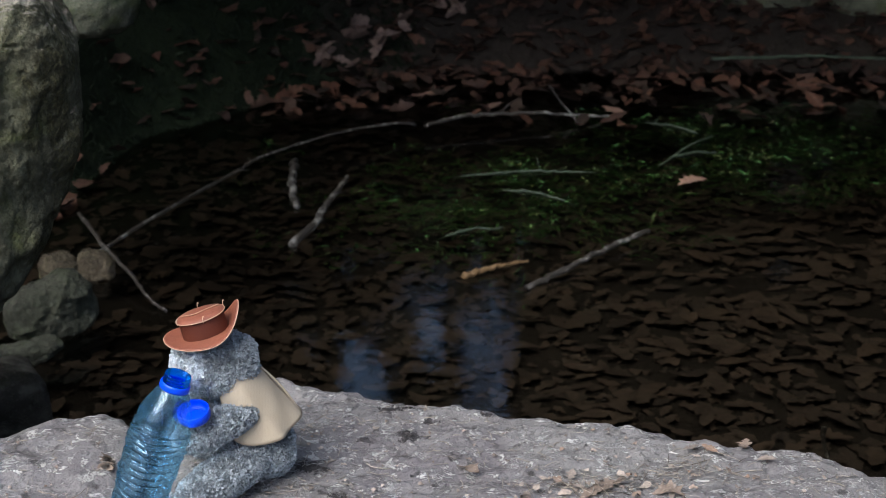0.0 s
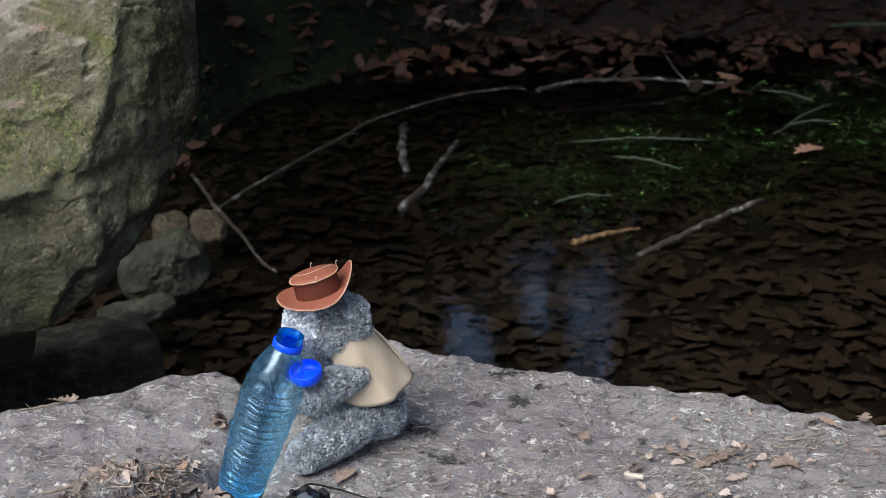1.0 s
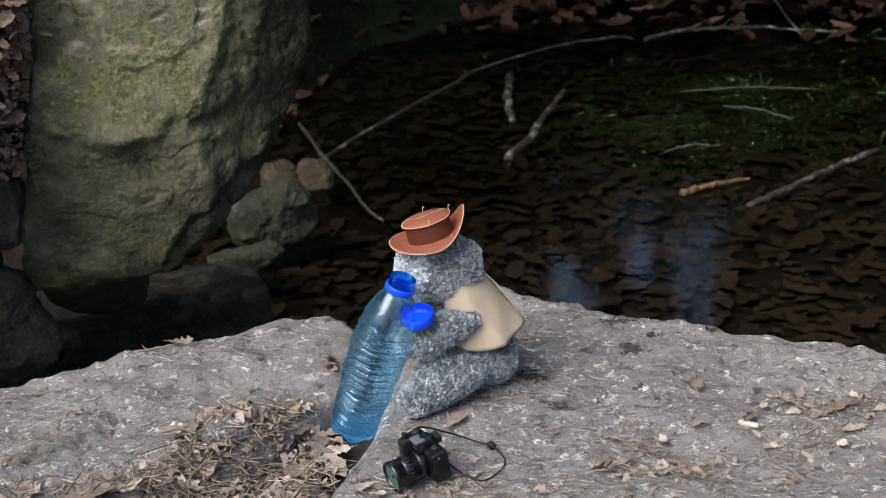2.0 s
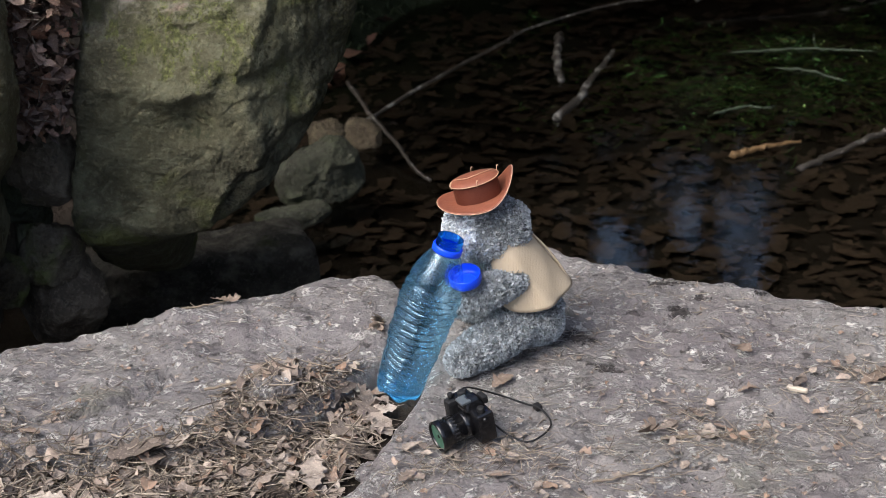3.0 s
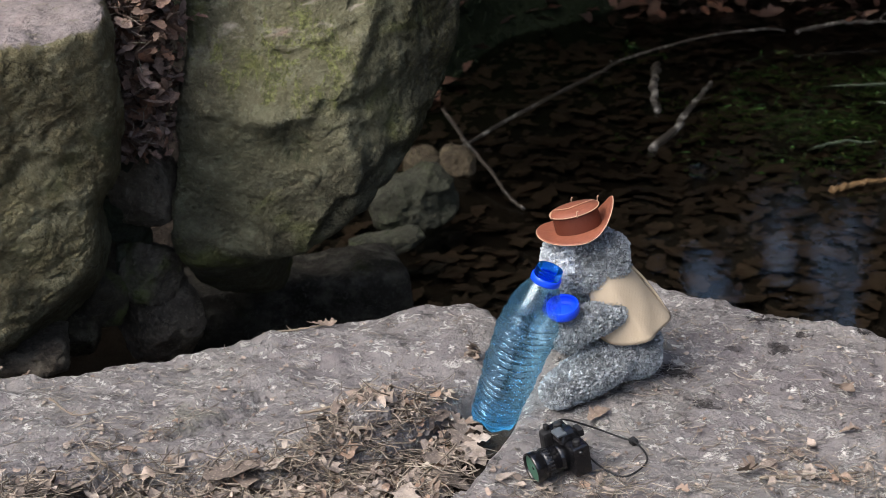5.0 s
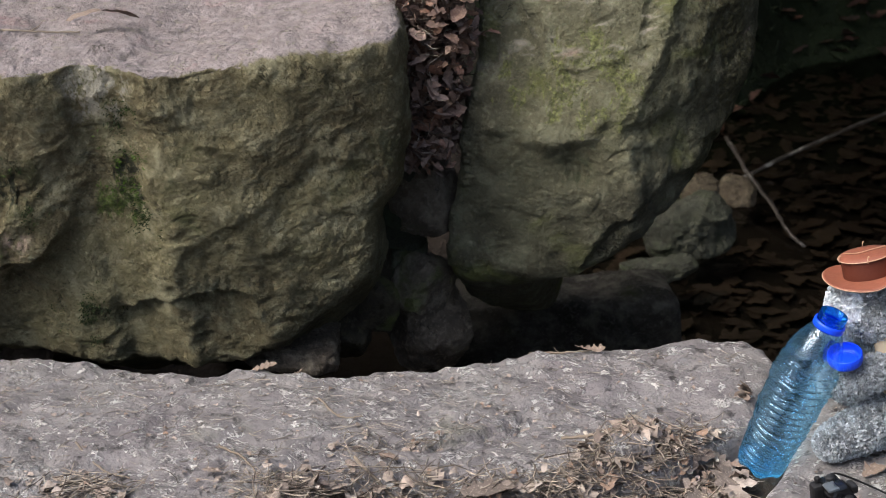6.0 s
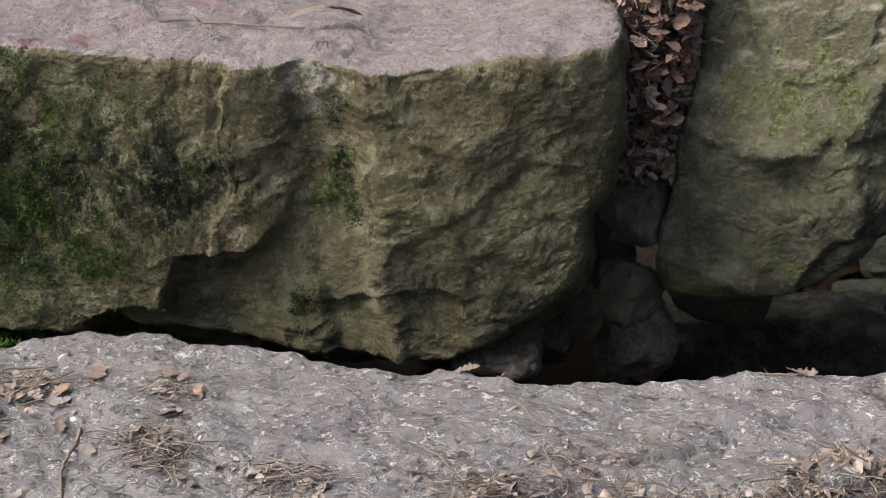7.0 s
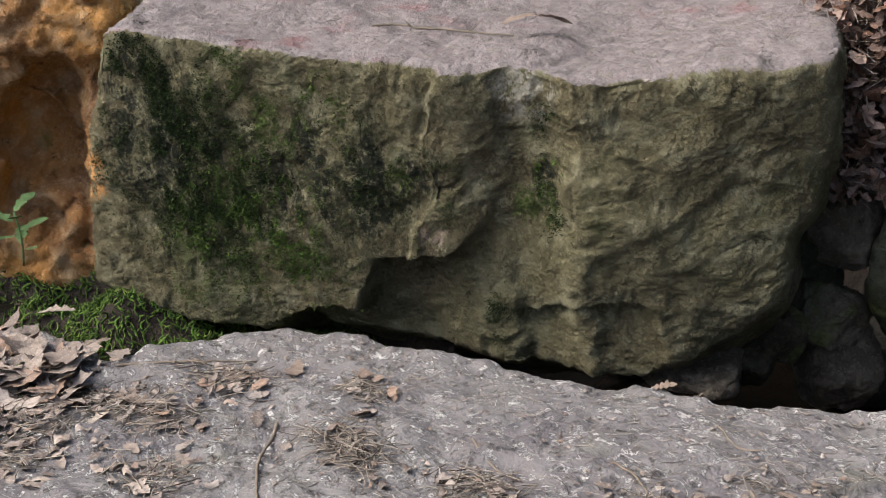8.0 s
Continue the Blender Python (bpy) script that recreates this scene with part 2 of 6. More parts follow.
# ---- materials ----
class Mat:
    """A node material built step by step in object-independent world coordinates."""
    def __init__(self, name, rough=0.8, spec=0.3, metal=0.0):
        self.m = bpy.data.materials.new(name)
        self.m.use_nodes = True
        self.t = self.m.node_tree
        self.b = self.t.nodes["Principled BSDF"]
        self.b.inputs["Roughness"].default_value = rough
        self.b.inputs["Specular IOR Level"].default_value = spec
        self.b.inputs["Metallic"].default_value = metal
        self.geo = self.t.nodes.new("ShaderNodeNewGeometry")
        self.pos = self.geo.outputs["Position"]

    def node(self, kind, **values):
        n = self.t.nodes.new("ShaderNode" + kind)
        for k, v in values.items():
            n.inputs[k.replace("_", " ")].default_value = v
        return n

    def link(self, a, b):
        self.t.links.new(a, b)

    def local(self):
        c = self.t.nodes.new("ShaderNodeTexCoord")
        self.pos = c.outputs["Object"]
        return self

    def scaled(self, x, y, z):
        n = self.t.nodes.new("ShaderNodeVectorMath")
        n.operation = "MULTIPLY"
        n.inputs[1].default_value = (x, y, z)
        self.link(self.pos, n.inputs[0])
        return n.outputs[0]

    def noise(self, size, detail=4.0, rough=0.55, distort=0.0, vec=None):
        n = self.node("TexNoise", Scale=1 / size, Detail=detail, Roughness=rough, Distortion=distort)
        self.link(vec or self.pos, n.inputs["Vector"])
        return n.outputs["Fac"]

    def voronoi(self, size, feature="F1", vec=None):
        n = self.node("TexVoronoi", Scale=1 / size)
        n.feature = feature
        self.link(vec or self.pos, n.inputs["Vector"])
        return n.outputs["Distance"]

    def wave(self, size, distort=2.0, vec=None):
        n = self.node("TexWave", Scale=1 / size, Distortion=distort, Detail=2.0)
        self.link(vec or self.pos, n.inputs["Vector"])
        return n.outputs["Fac"]

    def span(self, fac, lo, hi):
        n = self.node("MapRange", From_Min=lo, From_Max=hi)
        n.interpolation_type = "SMOOTHSTEP"
        self.link(fac, n.inputs["Value"])
        return n.outputs["Result"]

    def math(self, op, a, b):
        n = self.t.nodes.new("ShaderNodeMath")
        n.operation = op
        for k, v in ((0, a), (1, b)):
            if isinstance(v, (int, float)):
                n.inputs[k].default_value = v
            else:
                self.link(v, n.inputs[k])
        return n.outputs[0]

    def crests(self, size, stretch, warp, width, dash=None):
        """Thin winding lines where a noise passes its middle, broken up by a second noise."""
        n = self.noise(size, 5, 0.62, warp, self.scaled(*stretch))
        k = self.span(self.math("ABSOLUTE", self.math("SUBTRACT", n, 0.5), 0.0), width, width * 0.25)
        return self.math("MULTIPLY", k, self.span(self.noise(size * 0.7, 3, 0.6), *dash)) if dash else k

    def up(self):
        s = self.t.nodes.new("ShaderNodeSeparateXYZ")
        self.link(self.geo.outputs["Normal"], s.inputs[0])
        return s.outputs["Z"]

    def xyz(self, k):
        s = self.t.nodes.new("ShaderNodeSeparateXYZ")
        self.link(self.pos, s.inputs[0])
        return s.outputs[k]

    def mix(self, fac, a, b):
        n = self.t.nodes.new("ShaderNodeMix")
        n.data_type = "RGBA"
        if isinstance(fac, (int, float)):
            n.inputs[0].default_value = fac
        else:
            self.link(fac, n.inputs[0])
        for k, v in ((6, a), (7, b)):
            if isinstance(v, tuple):
                n.inputs[k].default_value = (*v, 1)
            else:
                self.link(v, n.inputs[k])
        return n.outputs[2]

    def ramp(self, fac, *stops):
        n = self.t.nodes.new("ShaderNodeValToRGB")
        e = n.color_ramp.elements
        while len(e) < len(stops):
            e.new(0.5)
        for k, (p, c) in enumerate(stops):
            e[k].position, e[k].color = p, (*c, 1)
        self.link(fac, n.inputs[0])
        return n.outputs["Color"]

    def island(self):
        return self.geo.outputs["Random Per Island"]

    def colour(self, c):
        if isinstance(c, tuple):
            self.b.inputs["Base Color"].default_value = (*c, 1)
        else:
            self.link(c, self.b.inputs["Base Color"])
        return self

    def roughness(self, fac):
        self.link(fac, self.b.inputs["Roughness"])
        return self

    def bump(self, *layers):
        """Layers of (height, metres)."""
        last = None
        for h, d in layers:
            n = self.node("Bump", Distance=d, Strength=1.0)
            self.link(h, n.inputs["Height"])
            if last:
                self.link(last, n.inputs["Normal"])
            last = n.outputs["Normal"]
        self.link(last, self.b.inputs["Normal"])
        return self


def stone_material(name, base, pale, dark, moss=0.3, mosscol=(0.07, 0.085, 0.02), grain=1.0, top=None, patches=(), growth=()):
    m = Mat(name, 0.85, 0.25)
    big, mid, fine = m.noise(0.22, 5), m.noise(0.05, 6, 0.65), m.noise(0.008, 5, 0.7)
    c = m.mix(m.span(big, 0.35, 0.68), dark, base)
    c = m.mix(m.span(mid, 0.45, 0.72), c, pale)
    c = m.mix(m.math("MULTIPLY", m.span(fine, 0.5, 0.75), 0.55), c, tuple(min(1, x * 1.5) for x in pale))
    c = m.mix(m.math("MULTIPLY", m.span(m.noise(0.014, 4, 0.7, 0.6), 0.36, 0.22), 0.8), c, tuple(x * 0.35 for x in dark))
    green = m.span(m.noise(0.13, 6, 0.6, 0.4), 0.62 - 0.25 * moss, 0.78 - 0.2 * moss)
    c = m.mix(m.math("MULTIPLY", green, 0.85), c, m.mix(mid, mosscol, tuple(x * 1.9 for x in mosscol)))
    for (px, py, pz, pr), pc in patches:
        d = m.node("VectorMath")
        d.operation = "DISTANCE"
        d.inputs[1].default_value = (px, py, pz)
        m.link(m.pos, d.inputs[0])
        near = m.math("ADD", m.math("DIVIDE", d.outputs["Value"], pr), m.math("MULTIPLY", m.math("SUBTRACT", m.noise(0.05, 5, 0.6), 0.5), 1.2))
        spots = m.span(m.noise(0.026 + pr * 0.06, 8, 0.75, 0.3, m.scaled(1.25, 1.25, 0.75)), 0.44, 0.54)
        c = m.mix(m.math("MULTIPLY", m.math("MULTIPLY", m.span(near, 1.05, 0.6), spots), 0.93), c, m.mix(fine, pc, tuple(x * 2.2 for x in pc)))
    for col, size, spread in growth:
        # crusts of moss, and the boulder's shaded olive film: a noise cut off at a level that falls off round each
        # centre
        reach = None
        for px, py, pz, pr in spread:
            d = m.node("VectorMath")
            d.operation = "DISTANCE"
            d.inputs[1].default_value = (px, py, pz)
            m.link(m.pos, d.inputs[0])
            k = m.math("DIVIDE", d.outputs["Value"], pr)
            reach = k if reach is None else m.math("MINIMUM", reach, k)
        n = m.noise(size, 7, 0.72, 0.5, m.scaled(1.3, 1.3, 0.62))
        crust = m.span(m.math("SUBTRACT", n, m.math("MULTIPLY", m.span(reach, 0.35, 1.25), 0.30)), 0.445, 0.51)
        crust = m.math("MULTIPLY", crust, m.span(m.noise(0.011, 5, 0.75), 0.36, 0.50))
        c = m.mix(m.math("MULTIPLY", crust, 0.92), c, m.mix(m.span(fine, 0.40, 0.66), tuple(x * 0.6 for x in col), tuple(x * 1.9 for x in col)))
    if top:
        t = m.math("ADD", m.up(), m.math("MULTIPLY", m.math("SUBTRACT", mid, 0.5), 0.35))
        pink = m.mix(m.span(m.noise(0.03, 6, 0.7), 0.4, 0.7), top, tuple(min(1, x * 1.45) for x in top))
        c = m.mix(m.math("MULTIPLY", m.span(t, 0.45, 0.85), m.span(m.xyz("Z"), 0.26, 0.34)), c, m.mix(m.span(m.noise(0.11, 5), 0.55, 0.7), pink, (top[0] * 1.1, top[1] * 0.75, top[2] * 0.78)))
    chip = m.crests(0.05, (1.0, 1.0, 1.5), 1.2, 0.030, (0.52, 0.62))
    crack = m.crests(0.07, (0.9, 0.9, 1.3), 1.0, 0.014, (0.56, 0.64))
    c = m.mix(m.math("MULTIPLY", chip, 0.35), c, tuple(min(1, x * 1.35) for x in pale))
    c = m.mix(m.math("MULTIPLY", crack, 0.7), c, tuple(x * 0.3 for x in dark))
    m.colour(c)
    m.bump((mid, 0.006 * grain), (chip, 0.003 * grain), (m.math("SUBTRACT", 1.0, crack), 0.003 * grain), (m.noise(0.018, 5, 0.7), 0.008 * grain), (fine, 0.005 * grain))
    return m


def plain(name, c, rough=0.6, spec=0.4, var=0.15, size=0.03, metal=0.0, bump=0.0, fine=0.004):
    m = Mat(name, rough, spec, metal).local()
    k = m.noise(size, 4)
    m.colour(m.mix(k, tuple(x * (1 - var) for x in c), tuple(min(1, x * (1 + var)) for x in c)))
    if bump:
        m.bump((m.noise(fine, 4, 0.6), bump))
    return m.m


def island_material(name, *cols, rough=0.75, spec=0.25, var=0.012, bump=0.0008):
    m = Mat(name, rough, spec)
    stops = [((k + 0.5) / len(cols), c) for k, c in enumerate(cols)]
    c = m.ramp(m.island(), *stops)
    c = m.mix(m.math("MULTIPLY", m.span(m.noise(var, 5, 0.7), 0.40, 0.68), 0.6), c, tuple(0.3 * x for x in cols[0]))
    c = m.mix(m.math("MULTIPLY", m.span(m.noise(var * 0.3, 4, 0.7), 0.5, 0.7), 0.4), c, tuple(min(1.0, 1.5 * x) for x in cols[1]))
    m.colour(c)
    if bump:
        m.bump((m.noise(0.006, 3), bump))
    return m.m


# the slabs: mauve-grey stone with pale scratches, lichen flecks and a few damp spots; ridge glints and crease shade are
# in the colour too
slab_m = Mat("slab_stone", 0.6, 0.4)
sl = slab_m
s_big, s_mid, s_fine = sl.noise(0.30, 5, 0.6), sl.noise(0.055, 6, 0.68, 0.4), sl.noise(0.006, 5, 0.7)


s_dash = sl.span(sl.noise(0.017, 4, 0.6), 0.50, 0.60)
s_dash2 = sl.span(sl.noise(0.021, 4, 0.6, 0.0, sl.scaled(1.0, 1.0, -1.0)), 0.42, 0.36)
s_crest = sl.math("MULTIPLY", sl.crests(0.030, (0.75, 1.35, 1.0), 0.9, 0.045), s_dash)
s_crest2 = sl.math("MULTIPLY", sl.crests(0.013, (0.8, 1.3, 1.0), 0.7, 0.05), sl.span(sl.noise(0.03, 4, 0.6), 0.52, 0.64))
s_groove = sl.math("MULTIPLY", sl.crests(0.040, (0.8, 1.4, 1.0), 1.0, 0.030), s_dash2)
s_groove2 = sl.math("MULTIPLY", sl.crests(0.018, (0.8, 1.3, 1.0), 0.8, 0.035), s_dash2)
s_c = sl.mix(sl.span(s_big, 0.38, 0.64), (0.128, 0.114, 0.117), (0.172, 0.160, 0.152))
s_c = sl.mix(sl.math("MULTIPLY", sl.span(s_mid, 0.40, 0.66), 0.75), s_c, (0.205, 0.190, 0.186))
s_c = sl.mix(sl.math("MULTIPLY", sl.span(sl.noise(0.17, 5, 0.6, 0.6), 0.58, 0.72), 0.5), s_c, (0.135, 0.138, 0.095))
# glints on ridges and shade in creases, put into the stone's colour
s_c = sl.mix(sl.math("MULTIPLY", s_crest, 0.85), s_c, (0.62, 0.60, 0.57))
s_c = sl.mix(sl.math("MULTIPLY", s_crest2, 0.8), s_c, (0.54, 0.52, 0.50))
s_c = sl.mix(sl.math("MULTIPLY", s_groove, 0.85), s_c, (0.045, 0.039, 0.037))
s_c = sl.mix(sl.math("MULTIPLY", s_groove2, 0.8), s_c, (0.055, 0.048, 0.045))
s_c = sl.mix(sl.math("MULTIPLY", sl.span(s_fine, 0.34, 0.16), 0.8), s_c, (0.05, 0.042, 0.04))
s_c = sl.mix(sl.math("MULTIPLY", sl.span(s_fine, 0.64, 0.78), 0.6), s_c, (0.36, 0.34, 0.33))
s_damp = None
for dx, dy, dr in ((-0.178, 1.668, 0.030), (-0.135, 1.60, 0.018), (-0.047, 1.75, 0.022), (-0.075, 1.835, 0.022), (-0.02, 1.80, 0.016), (-0.05, 1.845, 0.014), (0.06, 1.805, 0.012), (-0.11, 1.74, 0.010)):
    dn = sl.node("VectorMath")
    dn.operation = "DISTANCE"
    dn.inputs[1].default_value = (dx, dy, 0.0)
    sl.link(sl.scaled(1.0, 1.5, 0.0), dn.inputs[0])
    dn.inputs[1].default_value = (dx, dy * 1.5, 0.0)
    k = sl.math("ADD", sl.math("DIVIDE", dn.outputs["Value"], dr), sl.math("MULTIPLY", sl.math("SUBTRACT", sl.noise(0.012, 6, 0.75), 0.5), 4.5))
    k = sl.span(k, 1.0, 0.75)
    s_damp = k if s_damp is None else sl.math("MAXIMUM", s_damp, k)
s_c = sl.mix(sl.math("MULTIPLY", s_damp, 0.85), s_c, (0.035, 0.03, 0.03))
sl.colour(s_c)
sl.roughness(sl.math("SUBTRACT", 0.62, sl.math("MULTIPLY", s_damp, 0.35)))
sl.bump((s_mid, 0.012), (s_crest, 0.007), (s_crest2, 0.005), (sl.math("SUBTRACT", 1.0, s_groove), 0.005), (sl.math("SUBTRACT", 1.0, s_groove2), 0.003), (s_fine, 0.005))
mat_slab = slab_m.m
mat_block = stone_material("mossy_block_stone", (0.168, 0.150, 0.080), (0.250, 0.234, 0.146), (0.105, 0.087, 0.046), 0.22, (0.05, 0.055, 0.02), 1.7, (0.240, 0.205, 0.198),
                           [((-2.06, 1.27, 0.20, 0.07), (0.34, 0.17, 0.06)), ((-1.50, 1.52, 0.13, 0.03), (0.20, 0.15, 0.12)), ((-1.37, 1.59, 0.36, 0.06), (0.17, 0.16, 0.13))],
                           [((0.050, 0.050, 0.024), 0.050, [(-1.85, 1.34, 0.20, 0.26), (-1.62, 1.46, 0.20, 0.20)]),
                            ((0.010, 0.013, 0.006), 0.060, [(-1.88, 1.33, 0.25, 0.18), (-1.90, 1.32, 0.35, 0.12), (-1.68, 1.43, 0.22, 0.13), (-1.60, 1.47, 0.205, 0.12), (-1.515, 1.515, 0.23, 0.06), (-1.35, 1.60, 0.215, 0.06)]),
                            ((0.045, 0.066, 0.012), 0.036, [(-1.80, 1.37, 0.17, 0.10), (-1.36, 1.59, 0.18, 0.06), (-1.72, 1.41, 0.30, 0.08), (-1.88, 1.33, 0.12, 0.10)])]).m
# last growth: olive moss film, its colour also darkened for the right side's shade
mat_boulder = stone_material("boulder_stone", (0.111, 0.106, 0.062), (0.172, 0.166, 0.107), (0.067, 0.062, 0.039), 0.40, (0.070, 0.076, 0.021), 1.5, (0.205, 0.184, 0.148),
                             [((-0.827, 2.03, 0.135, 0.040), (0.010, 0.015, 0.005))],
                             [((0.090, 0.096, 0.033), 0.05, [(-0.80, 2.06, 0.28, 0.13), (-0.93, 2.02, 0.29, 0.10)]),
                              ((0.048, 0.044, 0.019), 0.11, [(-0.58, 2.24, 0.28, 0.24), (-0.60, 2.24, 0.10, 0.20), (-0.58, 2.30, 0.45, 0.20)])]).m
# wet slab stone, its colour lowered for the deep shadow under the boulder
mat_dark = stone_material("wet_shaded_stone", (0.039, 0.035, 0.028), (0.078, 0.073, 0.059), (0.012, 0.011, 0.008), 0.2, (0.018, 0.021, 0.006)).m
mat_grey = stone_material("grey_green_stone", (0.10, 0.105, 0.07), (0.17, 0.17, 0.12), (0.05, 0.05, 0.035), 0.35, (0.05, 0.06, 0.02)).m
# shaded copy of the grey-green stone; tan below is lowered for shadow too
mat_shade = stone_material("shaded_mossy_stone", (0.038, 0.041, 0.028), (0.064, 0.066, 0.049), (0.019, 0.019, 0.015), 0.4, (0.022, 0.030, 0.011)).m
mat_tan = stone_material("tan_stone", (0.068, 0.053, 0.035), (0.108, 0.090, 0.060), (0.032, 0.026, 0.016), 0.25).m
mat_cleft = stone_material("brown_cleft_stone", (0.130, 0.107, 0.078), (0.208, 0.176, 0.130), (0.065, 0.052, 0.039), 0.15).m
mat_rust = stone_material("rust_stone", (0.506, 0.242, 0.066), (0.484, 0.330, 0.187), (0.220, 0.110, 0.049), 0.05).m
mat_leaf = island_material("dry_leaf", (0.218, 0.175, 0.144), (0.319, 0.266, 0.224), (0.153, 0.118, 0.097), (0.236, 0.151, 0.104), (0.401, 0.342, 0.295), (0.071, 0.055, 0.047), (0.248, 0.203, 0.171), (0.112, 0.086, 0.073))
mat_leafone = island_material("brown_leaf", (0.19, 0.145, 0.112), (0.25, 0.20, 0.16), (0.14, 0.102, 0.08), (0.21, 0.125, 0.078))
mat_needle = island_material("dry_needles", (0.213, 0.175, 0.140), (0.375, 0.319, 0.256), (0.125, 0.100, 0.083), (0.062, 0.050, 0.043))
mat_straw = island_material("pale_straw", (0.26, 0.225, 0.185), (0.36, 0.32, 0.27), (0.17, 0.14, 0.115), (0.30, 0.27, 0.235))
mat_bedleaf = island_material("sunken_leaf", (0.072, 0.054, 0.041), (0.089, 0.066, 0.049), (0.060, 0.045, 0.036), (0.098, 0.069, 0.050), (0.045, 0.035, 0.028), rough=0.6, var=0.03)
# bank leaves darkened to carry the shade over the far bank
mat_bankleaf = island_material("shaded_bank_leaf", (0.043, 0.024, 0.016), (0.080, 0.033, 0.019), (0.026, 0.016, 0.013), (0.094, 0.045, 0.027), (0.019, 0.014, 0.010))
mat_cleftleaf = island_material("dark_dry_leaf", (0.188, 0.125, 0.098), (0.288, 0.206, 0.169), (0.125, 0.083, 0.065), (0.263, 0.138, 0.090), (0.081, 0.057, 0.048))
mat_paleleaf = island_material("pale_pink_leaf", (0.16, 0.105, 0.085), (0.20, 0.14, 0.115), (0.11, 0.07, 0.055))
mat_fur = island_material("grey_plush", (0.345, 0.374, 0.397), (0.276, 0.299, 0.320), (0.483, 0.517, 0.546), (0.218, 0.236, 0.253), rough=0.95, spec=0.1, bump=0.0)
mat_furbase = plain("grey_plush_backing", (0.15, 0.158, 0.165), 0.95, 0.1, 0.4, 0.006, bump=0.003)
mat_furwhite = island_material("white_plush", (0.62, 0.66, 0.70), (0.55, 0.59, 0.63), (0.70, 0.73, 0.76), rough=0.95, spec=0.1, bump=0.0)
mat_leather = plain("brown_leather", (0.185, 0.060, 0.034), 0.55, 0.4, 0.25, 0.012, bump=0.0006)
mat_leatherdark = plain("dark_brown_leather", (0.075, 0.016, 0.007), 0.6, 0.35, 0.15, 0.02, bump=0.0006)
mat_thread = plain("pale_thread", (0.38, 0.24, 0.165), 0.8, 0.2, 0.1)
cord = Mat("beige_corduroy", 0.9, 0.15).local()
cord.colour(cord.mix(cord.noise(0.025, 4), (0.34, 0.275, 0.195), (0.42, 0.35, 0.262)))
cord.bump((cord.wave(0.0105, 0.5, cord.scaled(1.0, 0.15, 0.1)), 0.00007), (cord.noise(0.002, 2), 0.0004))
mat_cord = cord.m
mat_black = plain("black_plastic", (0.005, 0.005, 0.006), 0.22, 0.5, 0.3, 0.01, bump=0.0003)
mat_blacksoft = plain("black_rubber", (0.008, 0.008, 0.009), 0.6, 0.3, 0.3, 0.004, bump=0.0005, fine=0.0015)
mat_greenglass = plain("green_disc", (0.045, 0.11, 0.078), 0.35, 0.5, 0.2, 0.01)
mat_blue = plain("bright_blue_plastic", (0.004, 0.055, 0.72), 0.32, 0.5, 0.08, 0.02)
mat_chip = plain("pale_wood_chip", (0.390, 0.345, 0.285), 0.7, 0.3, 0.2, 0.006, bump=0.0008)
mat_cone = plain("cone_scale", (0.050, 0.038, 0.031), 0.8, 0.25, 0.4, 0.006, bump=0.001)
mat_bark = plain("tree_bark", (0.05, 0.04, 0.032), 0.9, 0.2, 0.5, 0.15, bump=0.02, fine=0.05)
mat_foliage = island_material("dark_foliage", (0.065, 0.080, 0.055), (0.09, 0.11, 0.07), (0.11, 0.12, 0.085), (0.05, 0.062, 0.045), var=0.2, bump=0.002)
mat_fern = island_material("green_leaves", (0.06, 0.12, 0.03), (0.09, 0.16, 0.05), (0.12, 0.17, 0.10))

# clear blue bottle plastic: see-through, glossy, faintly milky
pet = bpy.data.materials.new("clear_blue_plastic")
pet.use_nodes = True
pt = pet.node_tree
pt.nodes.remove(pt.nodes["Principled BSDF"])
p_clear = pt.nodes.new("ShaderNodeBsdfGlass")
p_clear.inputs["Color"].default_value = (0.84, 0.95, 1.0, 1)
p_clear.inputs["Roughness"].default_value, p_clear.inputs["IOR"].default_value = 0.008, 1.5
p_milk = pt.nodes.new("ShaderNodeBsdfTranslucent")
p_milk.inputs["Color"].default_value = (0.12, 0.58, 1.0, 1)
p_thru = pt.nodes.new("ShaderNodeBsdfTransparent")
p_thru.inputs["Color"].default_value = (0.84, 0.95, 1.0, 1)
p_a, p_b = (pt.nodes.new("ShaderNodeMixShader") for k in range(2))
p_a.inputs[0].default_value, p_b.inputs[0].default_value = 0.28, 0.022
pt.links.new(p_clear.outputs[0], p_a.inputs[1])
pt.links.new(p_thru.outputs[0], p_a.inputs[2])
pt.links.new(p_a.outputs[0], p_b.inputs[1])
pt.links.new(p_milk.outputs[0], p_b.inputs[2])
pt.links.new(p_b.outputs[0], pt.nodes["Material Output"].inputs["Surface"])
mat_pet = pet
mat_petbase = pet.copy()
mat_petbase.name = "blue_plastic_base"
for n in mat_petbase.node_tree.nodes:
    if n.type == "MIX_SHADER" and n.inputs[0].default_value < 0.1:
        n.inputs[0].default_value = 0.16
mat_petneck = mat_petbase.copy()
mat_petneck.name = "deep_blue_plastic"
for n in mat_petneck.node_tree.nodes:
    if n.type in ("BSDF_GLASS", "BSDF_TRANSPARENT"):
        n.inputs["Color"].default_value = (0.12, 0.45, 1.0, 1)
mat_twig = plain("twig_bark", (0.16, 0.13, 0.10), 0.8, 0.25, 0.5, 0.02, bump=0.002)
wet = Mat("wet_branch", 0.6, 0.4)
wet.colour(wet.mix(wet.span(wet.noise(0.09, 5, 0.7), 0.50, 0.66), wet.mix(wet.noise(0.02, 4), (0.010, 0.008, 0.007), (0.034, 0.028, 0.022)), (0.24, 0.23, 0.21)))
